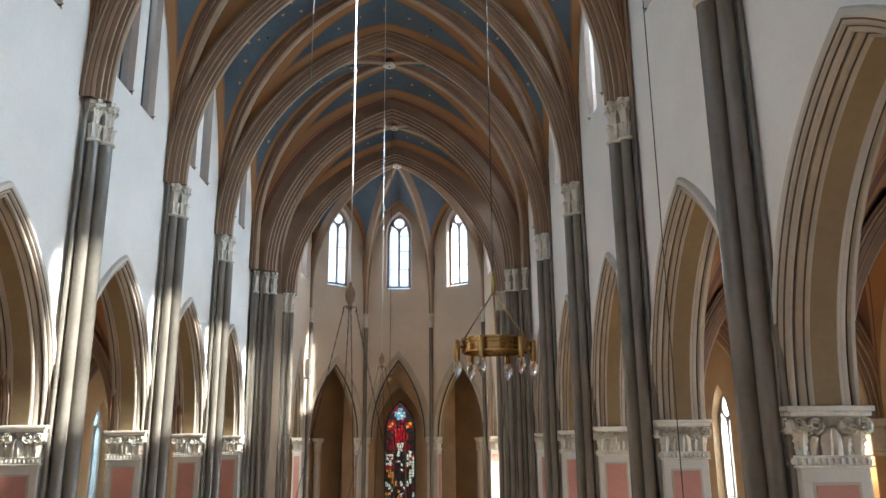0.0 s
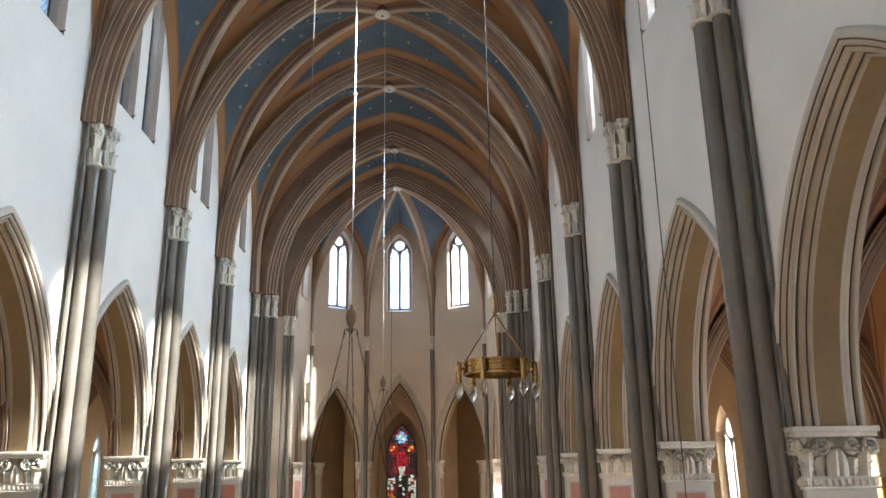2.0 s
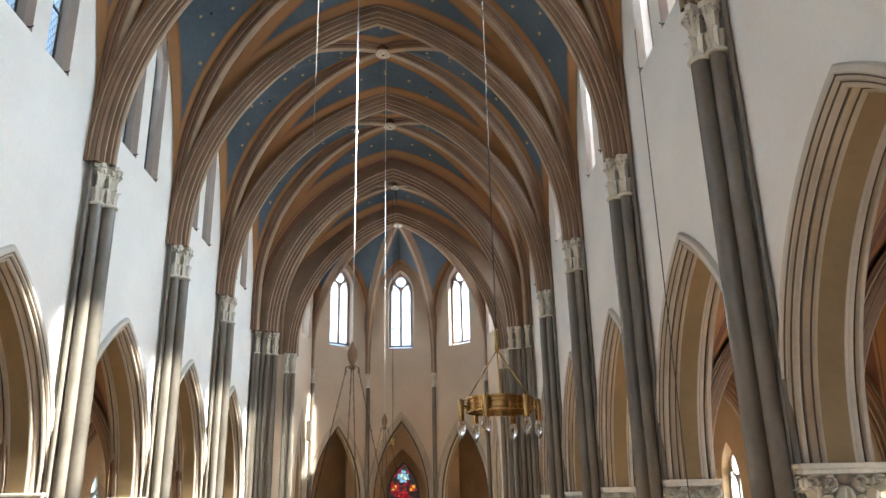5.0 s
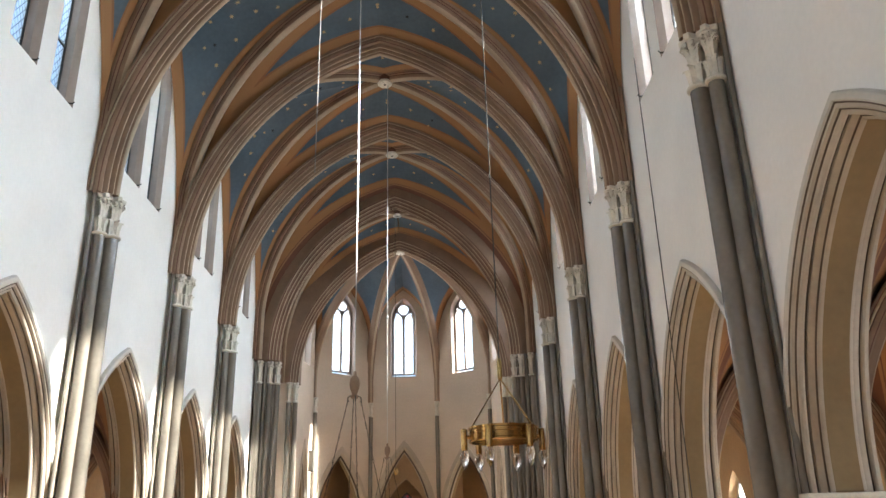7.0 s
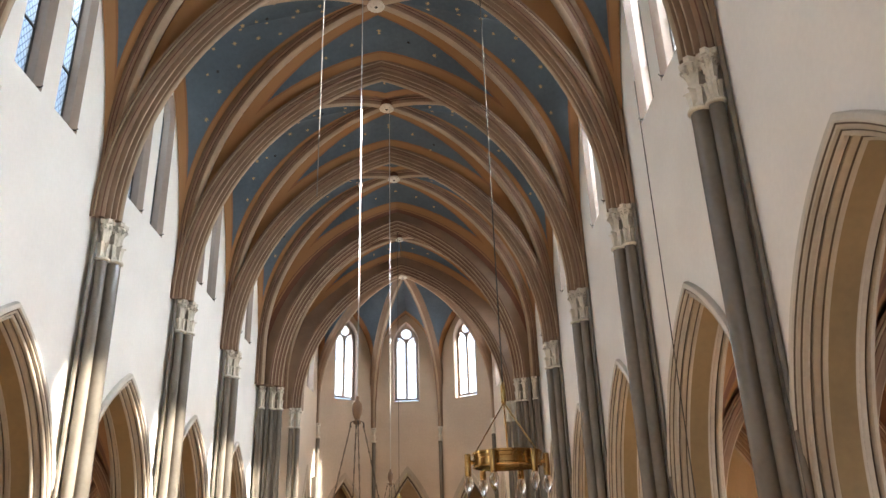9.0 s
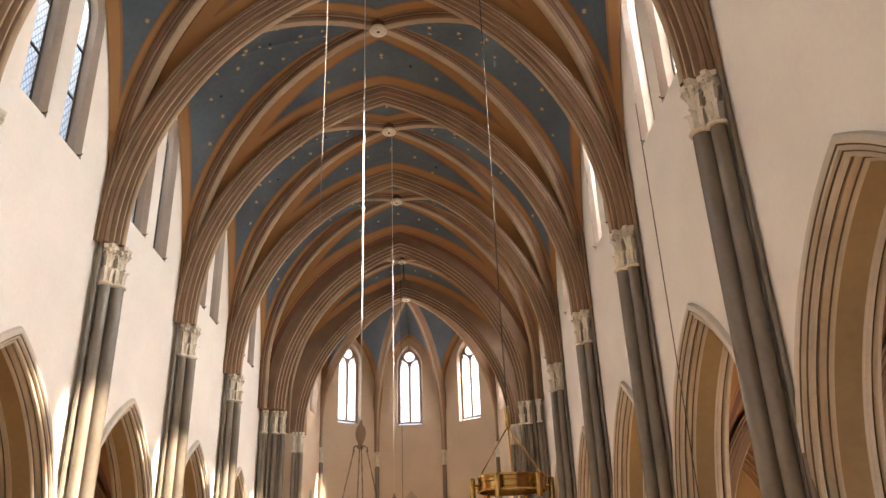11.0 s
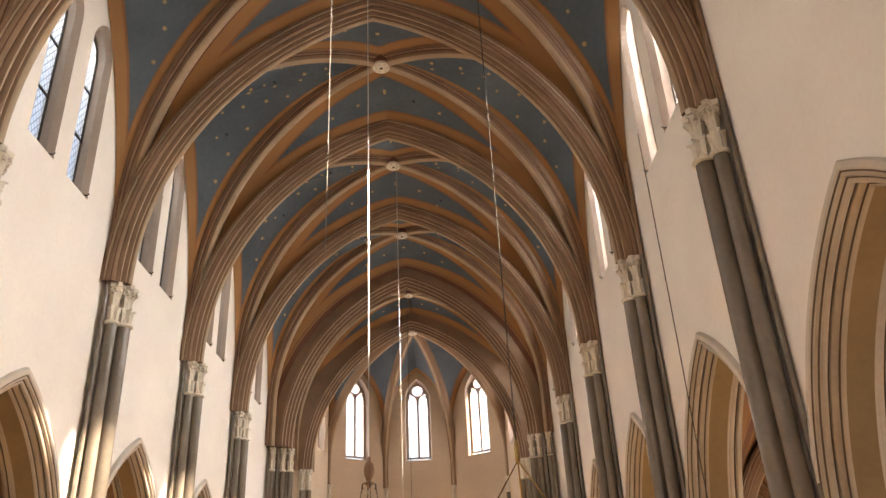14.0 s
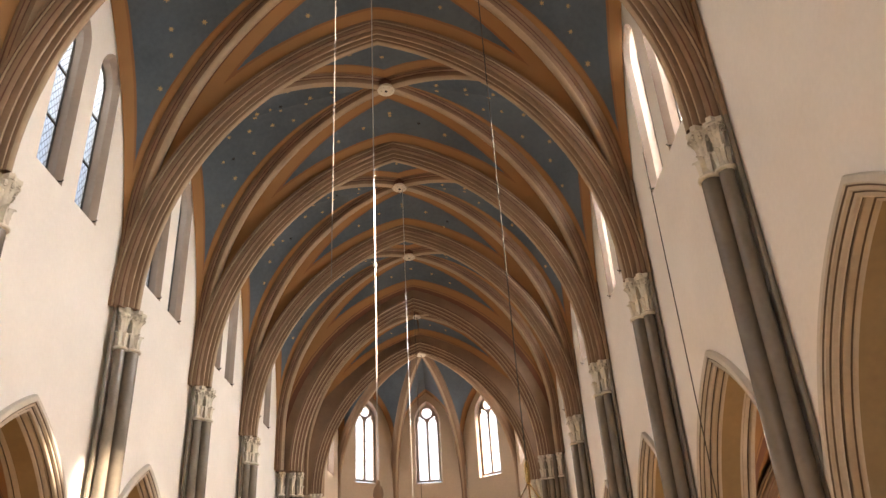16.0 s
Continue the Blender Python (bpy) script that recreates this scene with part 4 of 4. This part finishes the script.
# ambulatory behind the apse arches
bm = bmesh.new()
ring = [(-6.8, 17.0), (-6.2, 22.5), (-2.6, 25.7), (2.6, 25.7), (6.2, 22.5), (6.8, 17.0)]
for i in range(5):
    a, b = Vector((*ring[i], 0)), Vector((*ring[i + 1], 0))
    u = (b - a).normalized()
    w = (b - a).length
    holes = []
    if i in (0, 2, 4):
        q = lancet(w / 2, 1.50, 3.0, 8.40, 10, 1.5)
        holes = [(q, q)]
    if i in (0, 4):
        number += 1
        win = two_light_window("window_%d" % number, 1.38, 5.3, "two-light ambulatory window with pale glass", TRIM, PANE, "ambulatory windows")
        p = a + u * w / 2 + Vector((-u.y, u.x, 0)) * 0.2
        win.matrix_world = pose(p.x, p.y, 3.02, 0, 0, math.degrees(math.atan2(u.y, u.x)))
        q = p + Vector((-u.y, u.x, 0)) * 0.9
        window_light(q.x, q.y, 6.2, (u.y, -u.x, -0.6), 1.5, 3.2, 50, (1.0, 0.90, 0.76))
    panel(bm, a, u, (0, 0, 1), [(0, 0), (w, 0), (w, 10.4), (0, 10.4)], holes, Vector((-u.y, u.x, 0)) * 0.4, (0, 0, 1))
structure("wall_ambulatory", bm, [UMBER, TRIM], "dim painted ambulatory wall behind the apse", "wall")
bm = bmesh.new()
panel(bm, (0, 0, 10.4), (1, 0, 0), (0, 1, 0), [(-9, 13.3), (-4.75, 13.3), (-4.75, 17.9), (-4.15, 17.9)] + [(x * 1.06, y + 0.15) for x, y in APSE[1:5]] + [(4.15, 17.9), (4.75, 17.9), (4.75, 13.3), (9, 13.3), (9, 29), (-9, 29)], [], (0, 0, 0.2))
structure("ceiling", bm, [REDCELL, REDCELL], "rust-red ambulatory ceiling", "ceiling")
bm = bmesh.new()
c, r = centre_of(1.15, 2.3)
panel(bm, (0, 24.3, 0), (1, 0, 0), (0, 0, 1), [(-2.6, 10.4), (-2.6, 0), (-1.15, 0), (-1.15, SPRING)] + [(x, SPRING + z) for x, z in arc(c, r, 12)][1:-1] + [(1.15, SPRING), (1.15, 0), (2.6, 0), (2.6, 10.4)], [], (0, 0.4, 0))
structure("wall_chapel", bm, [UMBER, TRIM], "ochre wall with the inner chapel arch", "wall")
for sx in (-1, 1):
    for k, (px, py) in enumerate(((5.35, 23.0), (4.55, 23.7), (3.75, 24.4), (5.95, 21.4))):
        t = thing("ambulatory_respond", "buff ambulatory wall shaft with plain capital", "pilaster", (sx * px, py, 0), "ambulatory responds")
        bm = bmesh.new()
        lathe(bm, [(0.16, 0), (0.16, 6.05)], 12)
        part("body", bm, PIERSTONE, t, smooth=True)
        bm = bmesh.new()
        lathe(bm, [(0.16, 6.03), (0.20, 6.06), (0.17, 6.12), (0.19, 6.4), (0.27, 6.52), (0.27, 6.62)], 12)
        part("capital", bm, CARVED, t)

# stained-glass window at the far end
sw = thing("window_%d" % (number + 1), "tall stained-glass window, mostly red with amber and white figures", "window", (0, 25.85, 3.0), "", "structure")
c, r = centre_of(0.74, 1.48)
rng = random.Random(4)


def in_light(u, v):
    h = v - 3.88
    return abs(u) < 0.72 and v > 0 and (h < 0 or (abs(u) + c) ** 2 + h * h < (r - 0.03) ** 2)


NODES = {(i, j): (-0.70 + i * 0.14 + (rng.uniform(-0.045, 0.045) if 0 < i < 10 else 0), 0.03 + j * 0.135 + rng.uniform(-0.045, 0.045)) for i in range(11) for j in range(41)}
lead = bmesh.new()
for row in range(40):
    for col in range(10):
        q = [NODES[col, row], NODES[col + 1, row], NODES[col + 1, row + 1], NODES[col, row + 1]]
        if not any(in_light(x, y) for x, y in q):
            continue
        u0, v0 = sum(p[0] for p in q) / 4, sum(p[1] for p in q) / 4
        f, side = v0 / 5.4, abs(u0)
        ray = int((math.degrees(math.atan2(v0 - 0.9, u0 - 0.05)) + 360) / 13) % 4
        if math.hypot(u0, v0 - 4.72) < 0.28:
            kind = 4 if (row + col) % 3 else 3
        elif math.hypot(side - 0.42, v0 - 4.22) < 0.17:
            kind = 2 if (row + col) % 2 else 0
        elif f > 0.76:
            kind = rng.choice((5, 5, 1))
        elif f > 0.62:
            kind = rng.choice((0, 0, 1)) if side < 0.34 else rng.choice((1, 5, 5))
        elif f > 0.55:
            kind = 3 if side < 0.10 else rng.choice((1, 0, 1)) if side < 0.5 else 5
        elif f > 0.40:
            kind = rng.choice((3, 3, 5)) if side < 0.17 else rng.choice((5, 1, 5)) if side < 0.32 else rng.choice((3, 3, 5, 0))
        elif side < 0.15 and f > 0.30:
            kind = rng.choice((3, 5, 5))
        else:
            kind = (2, 5, 3, 5)[ray] if u0 < 0.1 else (3, 5, 1, 5)[ray]
        bm = bmesh.new()
        bm.faces.new([bm.verts.new((x, 0, y)) for x, y in q])
        part("pane", bm, STAINED[kind], sw).visible_shadow = False
        for k in range(4):
            tube(lead, [(q[k][0], -0.004, q[k][1]), (q[(k + 1) % 4][0], -0.004, q[(k + 1) % 4][1])], 0.013, 4)
part("leading", lead, LEAD, sw)
bm = bmesh.new()
panel(bm, (0, -0.06, 0), (1, 0, 0), (0, 0, 1), [(-0.78, -0.05), (0.78, -0.05), (0.78, 5.6), (-0.78, 5.6)], [(lancet(0, 1.36, 0.03, 5.30, 10, 1.38),) * 2], (0, 0.02, 0))
part("window_frame", bm, [LEAD, LEAD], sw)
bm = bmesh.new()
for x in (-0.28, 0.28):
    box(bm, x - 0.035, x + 0.035, -0.06, 0.06, 0, 3.9)
part("mullion", bm, TRIM, sw)
window_light(0, 26.15, 5.6, (0, -1, 0), 1.4, 5.2, 6)


# ---- hanging things ----
def cable(bm, x, y, z0, z1, r):
    tube(bm, [(x, y, z0), (x, y, z1)], r, 6)
    return bm


def brass_chandelier(x, y):
    t = thing("brass_chandelier", "round brass ring chandelier with clear candle bulbs", "chandelier", (x, y, 7.42))
    bm = bmesh.new()
    R = 0.435
    prof = [(R, 0.0), (R + 0.012, 0.01), (R + 0.012, 0.035), (R, 0.045), (R, 0.13), (R + 0.008, 0.14), (R + 0.008, 0.19), (R + 0.02, 0.20), (R + 0.02, 0.235), (R - 0.02, 0.235), (R - 0.02, 0.0), (R, 0.0)]
    lathe(bm, [(a, 0.03 + 0.80 * b) for a, b in prof], 40, caps=False)
    part("ring", bm, BRASS, t, "polished brass ring band", True)
    for k in range(6):
        a = radians(60 * k + 5)
        ux, uy = math.cos(a), math.sin(a)
        bm = bmesh.new()
        tube(bm, [(ux * R, uy * R, 0.10), (ux * (R + 0.06), uy * (R + 0.06), 0.10)], 0.028, 8)
        arm = part("arm", bm, BRASS, t)
        bm = bmesh.new()
        lathe(bm, [(0.036, -0.075), (0.042, -0.07), (0.042, 0.19), (0.034, 0.205), (0.01, 0.21)], 16, ux * (R + 0.075), uy * (R + 0.075))
        part("socket", bm, BRASS, t, "brass socket sleeve", True)
        bm = bmesh.new()
        lathe(bm, [(0.004, -0.315), (0.018, -0.295), (0.046, -0.235), (0.062, -0.175), (0.058, -0.12), (0.036, -0.075)], 14, ux * (R + 0.075), uy * (R + 0.075))
        part("bulb", bm, BULB, t, "clear flame-shaped glass bulb", True)
        bm = bmesh.new()
        tube(bm, [(ux * (R + 0.075), uy * (R + 0.075), -0.09), (ux * (R + 0.085), uy * (R + 0.075), -0.17), (ux * (R + 0.065), uy * (R + 0.075), -0.17), (ux * (R + 0.075), uy * (R + 0.075), -0.09)], 0.004, 4)
        part("filament", bm, BRASS, t)
    for k in range(3):
        a = radians(120 * k + 82)
        bm = bmesh.new()
        tube(bm, [(math.cos(a) * R, math.sin(a) * R, 0.22), (0, 0, 0.86)], 0.011, 6)
        part("rod", bm, BRASS, t, "thin brass suspension rod")
    bm = bmesh.new()
    lathe(bm, [(0.01, 0.83), (0.03, 0.85), (0.034, 0.88), (0.034, 1.08), (0.025, 1.10), (0.018, 1.13), (0.006, 1.14)], 14)
    part("hub", bm, BRASS, t, "slim brass hub sleeve", True)
    bm = bmesh.new()
    cable(bm, 0, 0, 1.13, 11.35, 0.009)
    part("suspension_cable", bm, CORD, t, "thin dark suspension cable")
    return t


brass_chandelier(2.03, -2.185)


def chain_chandelier(x, y, top, z):
    """A large ring on four chains below a turned knob; the ring hangs low."""
    t = thing("chain_chandelier", "large iron ring chandelier hung by chains from a turned knob", "chandelier", (x, y, z), "chain chandeliers")
    bm = bmesh.new()
    lathe(bm, [(0.03, -0.01), (0.05, 0.0), (0.05, 0.03), (0.03, 0.05), (0.06, 0.12), (0.07, 0.19), (0.058, 0.26), (0.025, 0.30), (0.022, 0.34), (0.01, 0.36)], 18)
    part("knob", bm, RIB, t, "turned brown wooden knob", True)
    for k in range(4):
        a = radians(90 * k + 14)
        bm = bmesh.new()
        pts = [(math.cos(a) * q, math.sin(a) * q, h) for q, h in ((0.02, 0.0), (0.05, 0.03), (0.085, 0.01), (0.09, -0.03), (0.075, -0.05))]
        tube(bm, pts, 0.009, 5)
        part("hook", bm, IRON, t)
        bm = bmesh.new()
        p0, p1 = Vector((math.cos(a) * 0.085, math.sin(a) * 0.085, -0.03)), Vector((math.cos(a) * 0.80, math.sin(a) * 0.80, -3.2))
        n = 44
        for i in range(n):
            q0, q1 = p0.lerp(p1, i / n), p0.lerp(p1, (i + 1.04) / n)
            o = Vector((-math.sin(a), math.cos(a), 0)) * 0.006 if i % 2 else Vector((math.cos(a), math.sin(a), 0)) * 0.006
            tube(bm, [q0 + o, q1 + o], 0.0042, 4)
            tube(bm, [q0 - o, q1 - o], 0.0042, 4)
        part("chain", bm, IRON, t, "dark iron chain")
    bm = bmesh.new()
    lathe(bm, [(0.80, -3.32), (0.82, -3.30), (0.82, -3.18), (0.80, -3.16), (0.77, -3.16), (0.77, -3.32), (0.80, -3.32)], 40, caps=False)
    part("ring", bm, IRON, t)
    bm = bmesh.new()
    cable(bm, 0, 0, 0.35, top - z, 0.0085)
    lathe(bm, [(0.012, 3.44), (0.028, 3.46), (0.03, 3.50), (0.012, 3.53)], 10)
    part("suspension_cable", bm, STEEL, t, "bright steel suspension cable with a joint")
    return t


chain_chandelier(0.10, -2.185, 18.47, 8.06)
chain_chandelier(0.08, BAY * 1.5, 18.47, 8.12)

for name, label, x, y, z0, z1, r, m in (("hanging_wire", "thin pale wire hanging from the vault", 0.15, -6.55, 9.2, 18.47, 0.0046, WIRE),
                                        ("window_pull_wire", "thin dark wire hanging beside the wall", 4.40, -2.15, 0.0, 13.3, 0.007, CORD)):
    bm = bmesh.new()
    cable(bm, x, y, z0, z1, r)
    tagged(new(name, mesh_of(name, bm, m)), label, "wire")

t = thing("sanctuary_lamp", "small brass lamp on a long dark cord", "lamp", (0.0, 13.4, 8.35))
bm = bmesh.new()
lathe(bm, [(0.02, -0.1), (0.07, -0.05), (0.09, 0.03), (0.06, 0.10), (0.02, 0.16)], 14)
part("bowl", bm, BRASS, t, smooth=True)
bm = bmesh.new()
cable(bm, 0, 0, 0.15, 9.45, 0.008)
part("suspension_cord", bm, CORD, t)

t = thing("loudspeaker", "slim grey column loudspeaker on the apse pillar", "loudspeaker", (-3.80, 20.2, 9.0))
bm = bmesh.new()
box(bm, -0.17, 0.17, -0.11, 0.11, 0, 0.82, 0.02)
part("cabinet", bm, GREYBOX, t)
bm = bmesh.new()
box(bm, -0.15, 0.15, -0.122, -0.112, 0.03, 0.79, 0.004)
part("grille", bm, SHAFT, t, "dark cloth grille")
bm = bmesh.new()
box(bm, -0.03, 0.03, 0.11, 0.50, 0.36, 0.46)
part("bracket", bm, IRON, t)
bm = bmesh.new()
tube(bm, [(0.05, 0.12, 0.02), (0.06, 0.14, -3.0), (0.02, 0.14, -8.9)], 0.012, 5)
part("lead", bm, CORD, t)

# warm lamp on a pilaster of the south aisle
t = thing("wall_lamp", "small lit globe wall lamp on a brass arm", "lamp", (8.06, -0.02, 5.98))
bm = bmesh.new()
tube(bm, [(0.02, 0, -0.15), (-0.10, 0, -0.16), (-0.14, 0, -0.10), (-0.14, 0, -0.05)], 0.012, 6)
part("arm", bm, BRASS, t)
bm = bmesh.new()
lathe(bm, [(0.03, -0.06), (0.065, -0.03), (0.075, 0.02), (0.05, 0.07), (0.01, 0.085)], 16, -0.14, 0)
GLOBE = bpy.data.materials.new("lit_opal_globe")
GLOBE.use_nodes = True
g = GLOBE.node_tree.nodes["Principled BSDF"]
g.inputs["Emission Color"].default_value, g.inputs["Emission Strength"].default_value = (1.0, 0.72, 0.38, 1), 6.0
globe = part("globe", bm, GLOBE, t, "lit opal glass globe", True)
globe.visible_shadow = False
bulb = bpy.data.lights.new("aisle_bulb", "POINT")
bulb.energy, bulb.color, bulb.shadow_soft_size = 9.0, (1.0, 0.66, 0.34), 0.07
new("aisle_bulb", bulb).location = (7.92, -0.02, 5.99)
